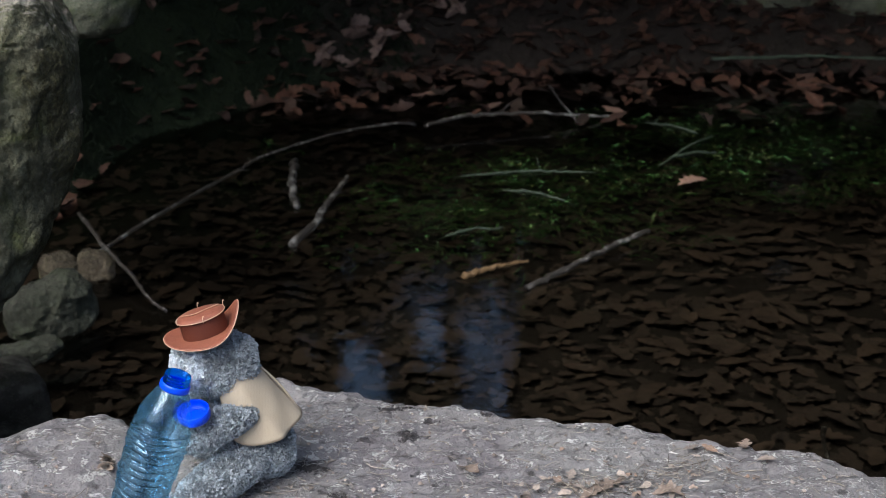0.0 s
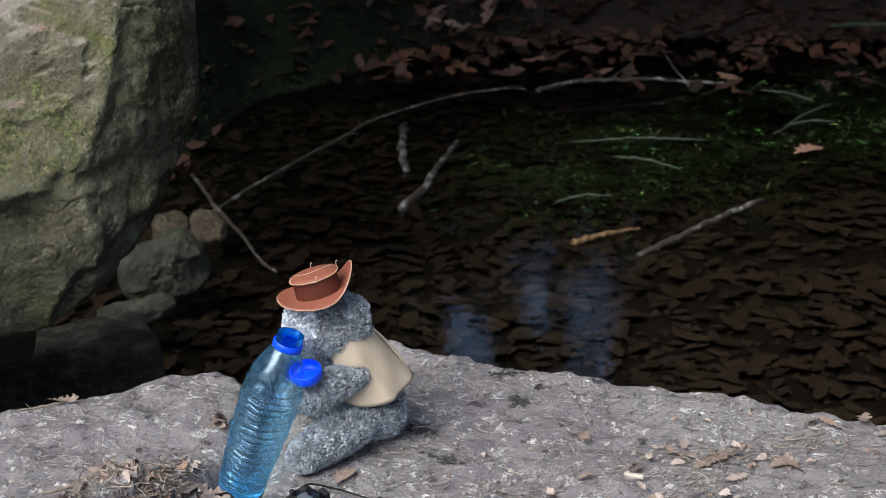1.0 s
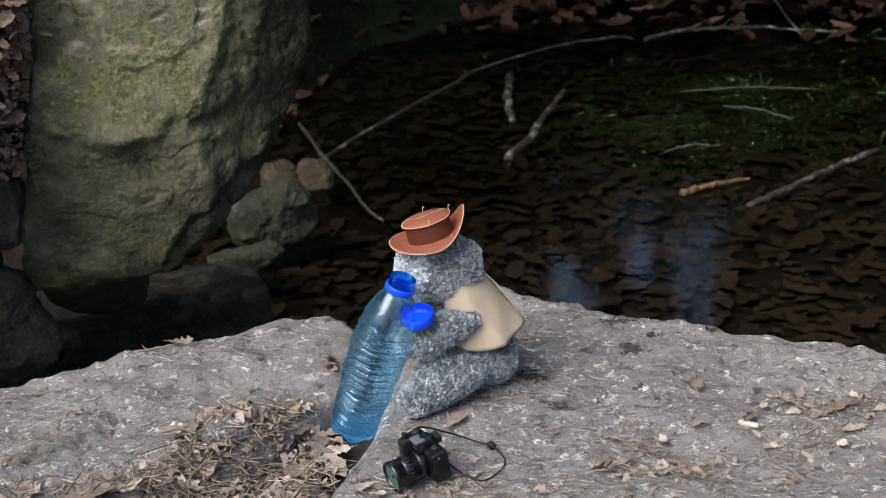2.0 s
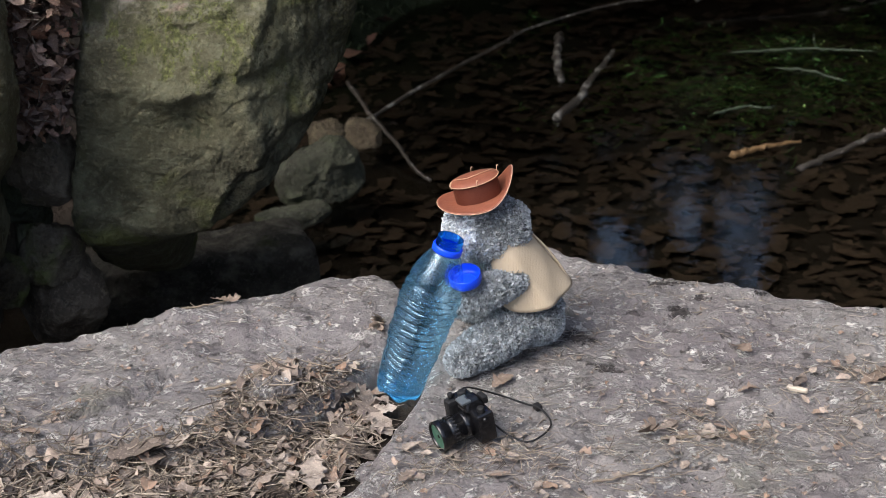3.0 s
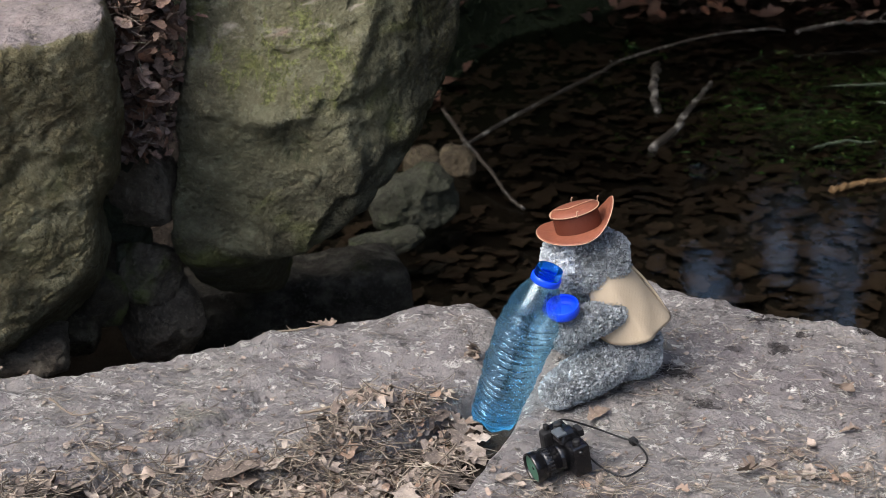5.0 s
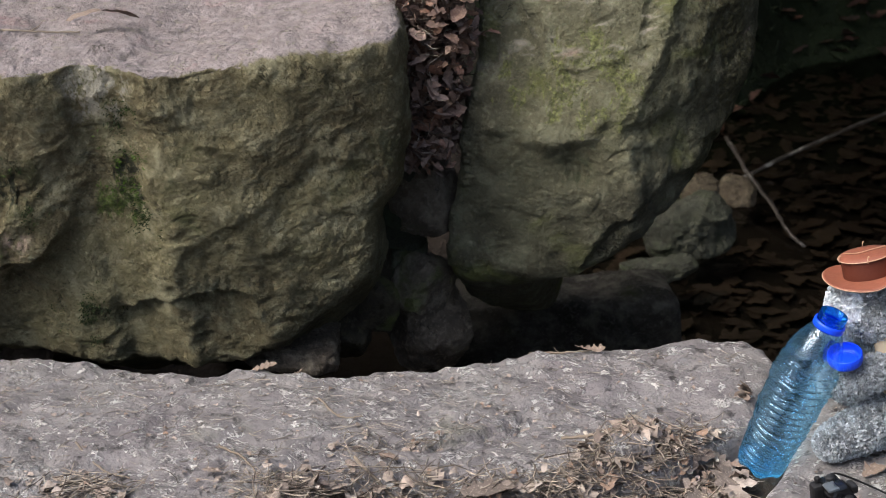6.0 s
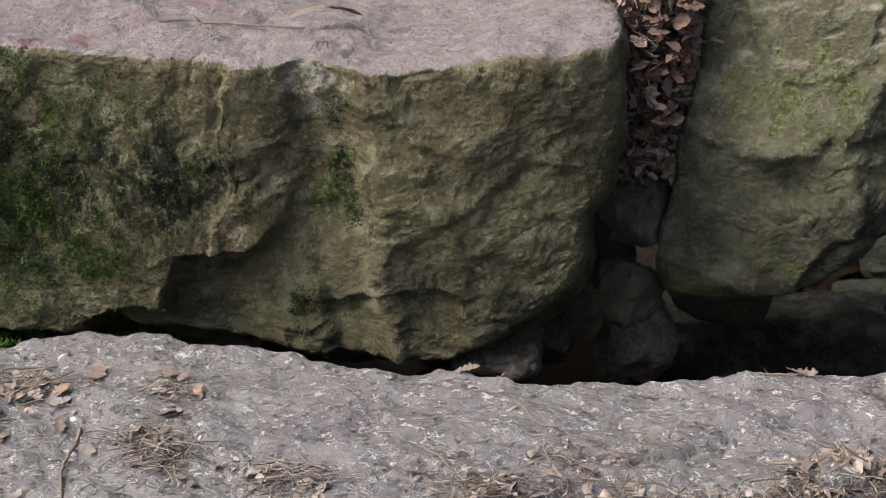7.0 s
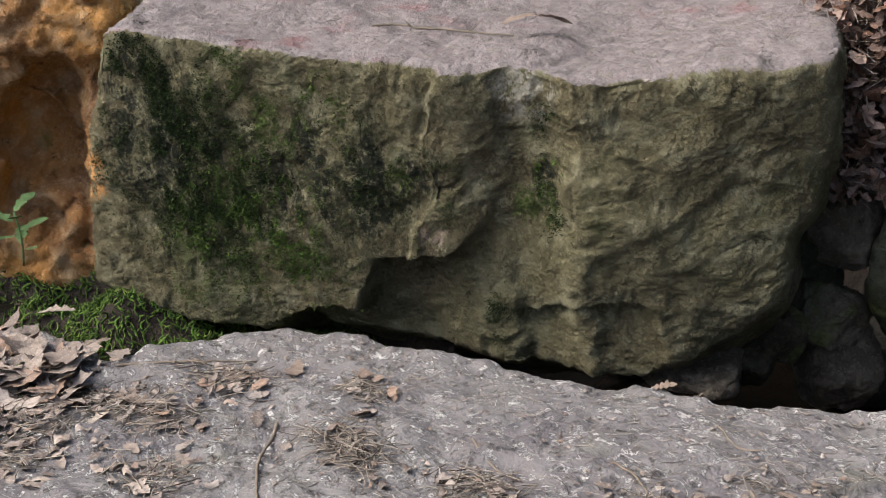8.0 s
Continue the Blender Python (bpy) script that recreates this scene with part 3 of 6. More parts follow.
wet.bump((wet.noise(0.008, 4, 0.6), 0.004))
mat_branch = wet.m
mat_weed = island_material("water_weed", (0.052, 0.117, 0.036), (0.075, 0.177, 0.050), (0.127, 0.143, 0.050), (0.023, 0.063, 0.031), (0.065, 0.069, 0.034), rough=0.85, spec=0.1)
mat_moss = island_material("moss", (0.05, 0.095, 0.014), (0.09, 0.16, 0.022), (0.03, 0.055, 0.012), (0.12, 0.18, 0.03), rough=0.9)

# bank moss near black: the bank's heavy shade is in its colour
mat_bankmoss = island_material("shaded_bank_moss", (0.009, 0.015, 0.005), (0.014, 0.022, 0.007), (0.006, 0.010, 0.004), rough=0.9)
mat_darkmoss = island_material("dark_moss", (0.019, 0.035, 0.010), (0.032, 0.054, 0.013), (0.013, 0.022, 0.008), (0.048, 0.072, 0.016), rough=0.9)

# soil tone lowered too: part of the far bank's heavy shade is in it
soil = Mat("forest_soil", 0.9, 0.2)
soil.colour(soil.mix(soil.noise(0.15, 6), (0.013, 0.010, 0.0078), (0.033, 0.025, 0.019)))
# left bank patch: moss green blackened to stand for the shade there
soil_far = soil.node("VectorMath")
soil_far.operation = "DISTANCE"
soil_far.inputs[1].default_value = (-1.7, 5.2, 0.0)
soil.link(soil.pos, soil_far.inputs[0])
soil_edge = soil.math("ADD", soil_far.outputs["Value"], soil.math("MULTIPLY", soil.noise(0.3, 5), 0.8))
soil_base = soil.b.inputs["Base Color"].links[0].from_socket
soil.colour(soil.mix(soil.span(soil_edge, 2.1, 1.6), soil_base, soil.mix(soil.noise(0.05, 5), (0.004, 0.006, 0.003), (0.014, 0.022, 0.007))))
soil.bump((soil.noise(0.06, 6, 0.65), 0.03))
mat_soil = soil.m

water_m = bpy.data.materials.new("still_water")
water_m.use_nodes = True
wt = water_m.node_tree
wt.nodes.remove(wt.nodes["Principled BSDF"])
w_clear = wt.nodes.new("ShaderNodeBsdfTransparent")
w_clear.inputs["Color"].default_value = (0.49, 0.48, 0.44, 1)
w_gloss = wt.nodes.new("ShaderNodeBsdfGlossy")
w_gloss.inputs["Roughness"].default_value = 0.0
w_fres = wt.nodes.new("ShaderNodeFresnel")
w_fres.inputs["IOR"].default_value = 1.33
w_mix = wt.nodes.new("ShaderNodeMixShader")
w_geo = wt.nodes.new("ShaderNodeNewGeometry")
w_noise = wt.nodes.new("ShaderNodeTexNoise")
w_noise.inputs["Scale"].default_value, w_noise.inputs["Detail"].default_value = 22.0, 5.0
w_bump = wt.nodes.new("ShaderNodeBump")
w_bump.inputs["Distance"].default_value = 0.0006
wt.links.new(w_geo.outputs["Position"], w_noise.inputs["Vector"])
wt.links.new(w_noise.outputs["Fac"], w_bump.inputs["Height"])
for n in (w_gloss, w_fres):
    wt.links.new(w_bump.outputs["Normal"], n.inputs["Normal"])
wt.links.new(w_fres.outputs["Fac"], w_mix.inputs[0])
wt.links.new(w_clear.outputs[0], w_mix.inputs[1])
wt.links.new(w_gloss.outputs[0], w_mix.inputs[2])
wt.links.new(w_mix.outputs[0], wt.nodes["Material Output"].inputs["Surface"])

# ---- the ground, the pool and its bed ----
WATER = -0.50


def ground_height(x, y):
    """Sheet under everything: pool bed, bank behind it, forest floor that climbs away."""
    p = np.stack([x, y, np.zeros_like(x)], -1).reshape(-1, 3)
    n1 = fbm(p, 0.9, 4, 3).reshape(x.shape)
    pool = poly_sdf(x, y, [(-1.15, 1.0), (3.2, 0.6), (4.2, 3.4), (3.0, 5.6), (0.5, 5.65), (-0.5, 5.5), (-0.95, 4.9), (-1.1, 3.9), (-1.25, 3.0), (-1.5, 2.2)])
    pool = pool + 0.10 * n1
    out = np.maximum(-pool, 0)
    r = np.hypot(x, y - 2)
    z = np.where(pool > 0, WATER - 0.05 - 0.10 * smooth(0, 0.7, pool), WATER - 0.05 + 0.30 * smooth(0, 0.9, out) + 0.10 * np.maximum(out - 0.9, 0))
    steep = smooth(1.0, 3.5, -x) * smooth(2.0, 3.4, y)
    z = z + steep * 0.9 * smooth(0.0, 1.2, out)
    z = z + 1.0 * smooth(0.30, 1.25, -x - 0.35 + 0.4 * (y - 5.0)) * smooth(3.3, 4.3, y) * smooth(0.0, 0.35, out)
    near = smooth(1.25, 0.75, y + 0.25 * np.maximum(x - 0.6, 0)) * smooth(2.6, 1.3, x)
    z = z * (1 - near) - 0.09 * near
    z = z + np.minimum(np.maximum(r - 7, 0) * 0.28, 7.0)
    return z + 0.03 * n1 * (1 + smooth(6, 12, r) * 8)


a = np.linspace(-1, 1, 261)
stretch = np.sign(a) * (2.6 * np.abs(a) + 240 * np.abs(a) ** 9 + 30 * np.abs(a) ** 5)
gx, gy = np.meshgrid(stretch, stretch + 3.2, indexing="ij")
gz = ground_height(gx, gy)
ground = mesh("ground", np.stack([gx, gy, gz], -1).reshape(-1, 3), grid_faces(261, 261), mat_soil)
tagged(ground, "dark brown forest soil and muddy pool bed", "ground", kind="structure")

wx, wy = np.meshgrid(np.linspace(-2.3, 4.6, 70), np.linspace(0.4, 6.4, 60), indexing="ij")
water = mesh("water", np.stack([wx, wy, np.full_like(wx, WATER)], -1).reshape(-1, 3), grid_faces(70, 60), water_m)
tagged(water, "still clear brown water of a shaded pool", "water", kind="structure")

# ---- the two flat slabs in front ----
LEFT = curved([(-2.2, 0.66), (-2.25, 0.75), (-1.90, 0.96), (-1.84, 1.06), (-1.76, 1.20), (-1.70, 1.30), (-1.62, 1.37), (-1.45, 1.395), (-1.30, 1.43),
               (-1.20, 1.465), (-1.08, 1.49), (-0.98, 1.53), (-0.89, 1.59), (-0.77, 1.66), (-0.64, 1.74), (-0.53, 1.79), (-0.46, 1.795),
               (-0.415, 1.73), (-0.43, 1.61), (-0.46, 1.545), (-0.50, 1.46), (-0.58, 1.375), (-0.67, 1.33), (-0.78, 1.335), (-0.85, 1.285), (-0.88, 1.15), (-0.9, 0.68)], 2)
RIGHT = curved([(-0.52, 0.66), (-0.475, 1.05), (-0.42, 1.26), (-0.395, 1.33), (-0.372, 1.41), (-0.355, 1.50), (-0.345, 1.60), (-0.36, 1.75), (-0.33, 1.90), (-0.25, 1.925),
                (-0.16, 1.90), (-0.10, 1.87), (-0.03, 1.85), (0.07, 1.80), (0.20, 1.795), (0.31, 1.74), (0.41, 1.73), (0.50, 1.69), (0.60, 1.64), (0.9, 1.50), (1.2, 1.2), (1.16, 0.7), (0.4, 0.64)], 2)


CRACKS = [([(-0.82, 1.38), (-0.754, 1.414), (-0.725, 1.443), (-0.699, 1.483), (-0.689, 1.519)], 0.012, 0.006), ([(-0.566, 1.533), (-0.561, 1.559), (-0.54, 1.579)], 0.008, 0.004),
          ([(-0.614, 1.648), (-0.60, 1.682), (-0.582, 1.66)], 0.006, 0.004), ([(-0.43, 1.262), (-0.354, 1.275), (-0.234, 1.311), (-0.126, 1.357), (0.004, 1.394)], 0.006, 0.005),
          ([(-1.288, 1.426), (-1.248, 1.427), (-1.205, 1.449)], 0.008, 0.004), ([(-1.02, 1.22), (-0.95, 1.30), (-0.90, 1.34)], 0.007, 0.004), ([(-0.06, 1.50), (-0.03, 1.52), (0.0, 1.51)], 0.006, 0.004)]


def line_distance(x, y, pts):
    d = np.full(x.shape, 1e9)
    for (ax, ay), (bx, by) in zip(pts[:-1], pts[1:]):
        ex, ey = bx - ax, by - ay
        t = np.clip(((x - ax) * ex + (y - ay) * ey) / (ex * ex + ey * ey), 0, 1)
        d = np.minimum(d, np.hypot(x - ax - t * ex, y - ay - t * ey))
    return d


def slab_height(x, y, outline, seed):
    p = np.stack([x, y, np.zeros_like(x)], -1).reshape(-1, 3)
    jag = fbm(p, 0.09, 4, seed).reshape(x.shape)
    s = poly_sdf(x, y, outline) + 0.012 + 0.012 * jag
    r = 0.028
    roundz = np.where(s < r, -(r - np.sqrt(np.maximum(r * r - (r - np.clip(s, 0, r)) ** 2, 0))), 0)
    z = roundz + np.where(s < 0, s * 7.0, 0)
    # rolling relief, flaky steps and pits
    big = fbm(p, 0.38, 3, seed + 1).reshape(x.shape)
    q = p * np.array([1.0, 1.7, 1.0]) + 0.03 * fbm(p, 0.1, 2, seed + 5)[:, None]
    rid = ridged(q, 0.11, 4, seed + 2).reshape(x.shape)
    step = fbm(q, 0.16, 3, seed + 3).reshape(x.shape)
    step = stairs(step, 5, 0.3) * 0.7 + step * 0.3
    fine = fbm(p, 0.018, 3, seed + 4).reshape(x.shape)
    z = z + 0.010 * big + 0.0030 * rid + 0.010 * step + 0.0008 * fine + 0.0022 * ridged(q + 0.4 * q[:, ::-1] * np.array([1.0, 0.0, 0.0]), 0.040, 3, seed + 7).reshape(x.shape)
    wob = 0.006 * fine + 0.008 * step
    for pts, depth, width in CRACKS:
        z = z - depth * np.exp(-((line_distance(x, y, pts) + wob) / width) ** 2)
    return z, s


def slab(name, outline, box, pitch, seed, extra=None):
    nx, ny = int((box[1] - box[0]) / pitch), int((box[3] - box[2]) / pitch)
    x, y = np.meshgrid(np.linspace(box[0], box[1], nx), np.linspace(box[2], box[3], ny), indexing="ij")
    z, s = slab_height(x, y, outline, seed)
    if extra:
        z = z + extra(x, y)
    f = grid_faces(nx, ny)
    keep = (s.ravel()[f] > -0.085).any(1)
    f = f[keep]
    used = np.unique(f)
    back = np.zeros(nx * ny, int)
    back[used] = np.arange(len(used))
    v = np.stack([x, y, z], -1).reshape(-1, 3)[used]
    return mesh(name, v, back[f], mat_slab)


def left_extra(x, y):
    hump = -0.016 * np.exp(-((x + 1.64) / 0.13) ** 2 - ((y - 1.34) / 0.14) ** 2)
    return hump - 0.03 * smooth(0.10, 0.0, np.abs(y - 1.30 - 0.25 * (x + 0.7))) * smooth(-0.95, -0.72, x)


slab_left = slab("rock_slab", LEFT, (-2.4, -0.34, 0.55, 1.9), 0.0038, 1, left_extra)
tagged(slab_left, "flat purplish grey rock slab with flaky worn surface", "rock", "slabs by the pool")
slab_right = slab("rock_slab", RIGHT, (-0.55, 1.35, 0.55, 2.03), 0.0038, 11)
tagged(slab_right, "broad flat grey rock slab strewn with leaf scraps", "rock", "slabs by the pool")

# ---- boulders across the gap ----
def weather(v, f, seed, amount=1.0):
    """Split plates, chips and sandy grain on the surface of a big stone."""
    n = normals(v, f)
    warp = 0.03 * np.stack([fbm(v, 0.10, 3, seed + q) for q in range(3)], -1)
    q = (v + warp) * np.array([1.0, 1.0, 1.5])
    d = 0.005 * fbm(v, 0.22, 2, seed) + 0.012 * stairs(fbm(q, 0.17, 3, seed + 3), 4) + 0.007 * stairs(fbm(q * np.array([1.3, 1.3, 0.7]), 0.065, 3, seed + 4), 3, 0.3)
    d += 0.0024 * fbm(v, 0.024, 4, seed + 5, 0.62) - 0.0035 * np.maximum(ridged(q, 0.09, 2, seed + 6) - 0.95, 0) * 4
    return v + n * (d * amount)[:, None]


def bent(x, pairs, soft=0.0):
    """A broken line through (x, y) pairs."""
    px, py = zip(*pairs)
    if not soft:
        return np.interp(x, px, py)
    return sum(np.interp(x + k * soft, px, py) for k in (-1, -0.5, 0, 0.5, 1)) / 5


def plate(s, z, outline, edge):
    """1 inside an outline drawn on a face, 0 outside, with an edge of that width."""
    return smooth(-edge, edge, poly_sdf(s, z, outline))


# the block: s runs along its front, z up, q into it
BE, BN, BO = np.array([0.906, 0.424, 0.0]), np.array([0.424, -0.906, 0.0]), np.array([-1.99, 1.255, 0.0])
v, f, abc = hexa([(i, j, k) for i in (0, 1) for j in (0, 1) for k in (0, 1)], (460, 80, 230), 34.0)
a, b, c = v.T
s = a * 1.2 - 0.06
for _ in range(4):
    z_top = bent(s, [(-0.1, 0.465), (0.06, 0.458), (0.3, 0.428), (0.6, 0.400), (0.72, 0.402), (0.78, 0.392), (0.9, 0.397), (1.0, 0.405), (1.15, 0.412)], 0.02)
    z_low = bent(s, [(-0.1, -0.02), (0.0, -0.05), (0.1, -0.072), (0.22, -0.082), (0.28, -0.062), (0.33, -0.09), (0.5, -0.10), (0.65, -0.118), (0.86, -0.112), (0.93, -0.080), (1.0, -0.035), (1.06, 0.005), (1.14, 0.04)], 0.012)
    z = z_low + c * (z_top - z_low)
    left = bent(z, [(-0.1, -0.095), (0.0, -0.095), (0.12, -0.078), (0.30, -0.02), (0.47, 0.045)], 0.02)
    right = bent(z, [(-0.12, 0.985), (-0.02, 1.022), (0.03, 1.066), (0.08, 1.078), (0.136, 1.080), (0.18, 1.112), (0.27, 1.136), (0.45, 1.130)], 0.012)
    s = left + a * (right - left)
p = np.stack([s, z, np.zeros_like(s)], -1)
sw, zw = s + 0.010 * fbm(p, 0.05, 4, 31), z + 0.010 * fbm(p, 0.05, 4, 37)
out = bent(sw, [(-0.1, -0.015), (0.02, 0.0), (0.25, 0.006), (0.42, 0.012), (0.56, 0.008), (0.655, 0.0), (0.675, -0.014), (0.735, -0.006), (0.78, 0.030), (0.9, 0.016), (1.05, -0.016), (1.14, -0.045)], 0.006)
out += 0.020 * plate(sw, zw, [(0.615, 0.50), (0.565, 0.34), (0.545, 0.28), (0.565, 0.20), (0.51, 0.13), (0.50, 0.05), (0.60, 0.09), (0.64, 0.14), (0.655, 0.24), (0.66, 0.50)], 0.006) * smooth(0.665, 0.60, s)
out -= 0.062 * plate(sw, zw, [(0.27, -0.062), (0.335, -0.024), (0.41, -0.017), (0.43, 0.03), (0.443, 0.079), (0.513, 0.078), (0.575, 0.098), (0.625, 0.128), (0.66, 0.20), (0.74, 0.12), (0.76, -0.3), (0.3, -0.3)], 0.007) * smooth(0.70, 0.50, s) * (0.75 + 0.25 * smooth(0.08, -0.08, z))
out -= 0.020 * plate(sw, zw, [(0.60, -0.022), (0.65, -0.008), (0.71, 0.002), (0.76, 0.014), (0.80, 0.031), (0.835, 0.022), (0.88, 0.016), (0.93, -0.3), (0.6, -0.3)], 0.004) * smooth(0.95, 0.80, s) * smooth(0.60, 0.70, s)
out += 0.008 * plate(sw, zw, [(0.54, -0.06), (0.575, -0.02), (0.60, -0.06), (0.62, -0.3), (0.5, -0.3)], 0.010)
out -= 0.010 * plate(sw, zw, [(0.80, 0.10), (0.90, 0.16), (1.0, 0.24), (1.1, 0.20), (1.2, -0.2), (0.8, -0.2)], 0.010)
out -= 0.05 * smooth(0.02, -0.10, z) * smooth(0.88, 1.05, s)
front = smooth(0.55, 0.02, b)
q = b * (0.68 + 0.06 * fbm(p, 0.3, 2, 8)) + (0.133 * (0.43 - z) - out) * front
z = z - 0.26 * b * (1 - c) + 0.010 * smooth(0.8, 1.0, c) * fbm(np.stack([s, q, 0 * s], -1), 0.25, 3, 5) * smooth(0.0, 0.1, b)
v = BO + s[:, None] * BE - q[:, None] * BN + np.stack([0 * z, 0 * z, z], -1)
# the left end of the block leans away behind its front edge
v = v - BE * (0.10 * b * smooth(0.25, 0.0, a))[:, None]
block_v = weather(v, f, 3, 0.58)
block_n, block_s, block_z, block_front = normals(block_v, f), s, p[:, 1], b < 0.004
block = mesh("stone_block", block_v, f, mat_block)
tagged(block, "long mossy olive-grey stone block with flat pale top", "boulder", "boulders by the pool")


def block_tufts(name, centres, count, material, label, seed):
    """Short moss fibres rooted in patches on the block's front."""
    r = np.random.default_rng(seed)
    w = sum(np.exp(-((block_s - x) ** 2 + ((block_z - y) * 0.8) ** 2) / q ** 2) for x, y, q in centres) * block_front
    w = w * smooth(0.0, 0.25, fbm(np.stack([block_s * 1.5, block_z * 0.8, 0 * block_s], -1), 0.035, 4, seed))
    i = r.choice(len(w), count, p=w / w.sum())
    q = r.uniform(0.0025, 0.007, (count, 1))
    d = block_n[i] + r.normal(0, 0.55, (count, 3)) + np.array([0, 0, 0.2])
    d /= np.linalg.norm(d, axis=1, keepdims=True)
    side = np.cross(d, r.normal(0, 1, (count, 3)))
    side *= 0.0008 / np.linalg.norm(side, axis=1, keepdims=True)
    at = block_v[i] + r.normal(0, 0.0016, (count, 3))
    v = np.stack([at - side, at + side, at + d * q * 0.6 + side * 1.1, at + d * q], 1).reshape(-1, 3)
    tagged(mesh(name, v, np.arange(len(v)).reshape(-1, 4), material), label, "moss", kind="stuff")


block_tufts("dark_moss", [(0.45, 0.23, 0.055), (0.58, 0.21, 0.035), (0.735, 0.305, 0.022), (0.745, 0.15, 0.020), (0.10, 0.27, 0.10), (0.20, 0.18, 0.10), (0.10, 0.38, 0.06), (0.62, -0.02, 0.03)], 17000, mat_darkmoss, "dark green moss crusts growing on the stone block", 91)
block_tufts("green_moss", [(0.24, 0.15, 0.09), (0.33, 0.10, 0.06), (0.72, 0.235, 0.026), (0.24, 0.37, 0.045), (0.39, 0.34, 0.035), (0.13, 0.05, 0.05), (0.51, 0.23, 0.02)], 9000, mat_moss, "bright green moss flecks growing on the stone block", 92)

# two twigs on the block's top
twig_thing("twig", [(-1.60, 1.60, 0.421), (-1.56, 1.62, 0.419), (-1.50, 1.64, 0.416), (-1.45, 1.66, 0.414)], 0.0022, 0.0012, mat_twig, "thin dry twig lying on top of the stone block", "twig", "twigs on the block", seed=71, side_twigs=2)
twig_thing("twig", [(-1.66, 1.57, 0.424), (-1.63, 1.60, 0.422), (-1.59, 1.61, 0.420)], 0.0020, 0.0012, mat_twig, "thin dry twig lying on top of the stone block", "twig", "twigs on the block", seed=72, side_twigs=1)

# the boulder: a lit upper front, a ridge, a side that turns away, and an undercut lower front
GE, GN, GO = np.array([0.968, 0.25, 0.0]), np.array([0.25, -0.968, 0.0]), np.array([-0.90, 2.02, 0.0])
v, f, abc = hexa([(i, j, k) for i in (0, 1) for j in (0, 1) for k in (0, 1)], (210, 150, 230), 16.0)
a, b, c = v.T
s = a * 0.5 - 0.15
for _ in range(4):
    z_top = bent(s, [(-0.2, 0.415), (0.0, 0.435), (0.10, 0.470), (0.22, 0.520), (0.40, 0.530)], 0.03)
    z_low = bent(s, [(-0.18, -0.075), (-0.14, -0.086), (-0.03, -0.078), (0.06, -0.072), (0.13, -0.054), (0.18, -0.022), (0.24, 0.035), (0.29, 0.085), (0.36, 0.15)], 0.012)
    z = z_low + c * (z_top - z_low)
    left = bent(z, [(-0.10, -0.128), (-0.04, -0.150), (0.04, -0.142), (0.15, -0.112), (0.30, -0.090), (0.39, -0.086), (0.5, -0.07)], 0.02)
    right = bent(z, [(-0.10, 0.13), (0.0, 0.205), (0.06, 0.262), (0.11, 0.295), (0.19, 0.332), (0.27, 0.356), (0.40, 0.362), (0.44, 0.340), (0.55, 0.290)], 0.015)
    s = left + a * (right - left)
p = np.stack([s, z, np.zeros_like(s)], -1)
sw, zw = s + 0.012 * fbm(p, 0.06, 4, 41), z + 0.012 * fbm(p, 0.06, 4, 47)
ridge_s = bent(z, [(-0.1, 0.16), (0.10, 0.175), (0.205, 0.150), (0.25, 0.168), (0.33, 0.195), (0.42, 0.218), (0.55, 0.26)], 0.015)
turn = sw - ridge_s
out = -0.95 * np.maximum(turn, 0) * smooth(0.0, 0.04, turn) - 0.02 * smooth(0.02, -0.25, turn)
upper = smooth(-0.014, 0.020, zw - bent(sw, [(-0.2, 0.215), (-0.075, 0.205), (-0.03, 0.195), (0.04, 0.170), (0.10, 0.185), (0.145, 0.205), (0.25, 0.20)], 0.01))
out += 0.014 * upper * smooth(0.10, -0.02, turn) - 0.42 * np.maximum(z - 0.19, 0) * smooth(0.08, -0.02, turn) - 0.25 * np.maximum(z - 0.25, 0) * smooth(-0.02, 0.08, turn)
out -= 0.022 * np.exp(-((s - 0.075) / 0.035) ** 2 - ((z - 0.135) / 0.030) ** 2)
out += 0.007 * plate(sw, zw, [(0.03, 0.40), (0.02, 0.33), (0.06, 0.29), (0.13, 0.30), (0.18, 0.33), (0.19, 0.40), (0.12, 0.42)], 0.008)
out -= 0.012 * plate(sw, zw, [(-0.2, 0.30), (-0.05, 0.29), (0.0, 0.33), (-0.02, 0.40), (-0.2, 0.44)], 0.010)
out -= 0.10 * np.maximum(0.10 - z, 0) + 0.02 * plate(sw, zw, [(0.12, 0.02), (0.20, 0.08), (0.30, 0.16), (0.34, 0.10), (0.20, -0.1), (0.08, -0.1)], 0.008)
front = smooth(0.6, 0.02, b)
q = b * 0.55 - out * front
z = z - 0.30 * b * (1 - c) * smooth(0.75, 0.35, a) + 0.02 * b * c
v = GO + s[:, None] * GE - q[:, None] * GN + np.stack([0 * z, 0 * z, z], -1)
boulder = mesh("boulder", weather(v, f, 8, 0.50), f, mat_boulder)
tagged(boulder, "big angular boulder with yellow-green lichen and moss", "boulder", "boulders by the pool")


def stone(name, material, label, category, c, s, turn=0, tip=(0, 0), seed=0, n=36, rough=1.0, power=4.5, group=""):
    ob = rock(name, box_corners(*c, *s, turn, tip, 0.16, seed), (n, n, max(10, int(n * 0.7))), material, seed, rough, power, max(s) * 0.8)
    return tagged(ob, label, category, group)


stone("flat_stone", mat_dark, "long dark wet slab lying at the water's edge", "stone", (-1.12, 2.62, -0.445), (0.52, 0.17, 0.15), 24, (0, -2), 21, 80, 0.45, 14)
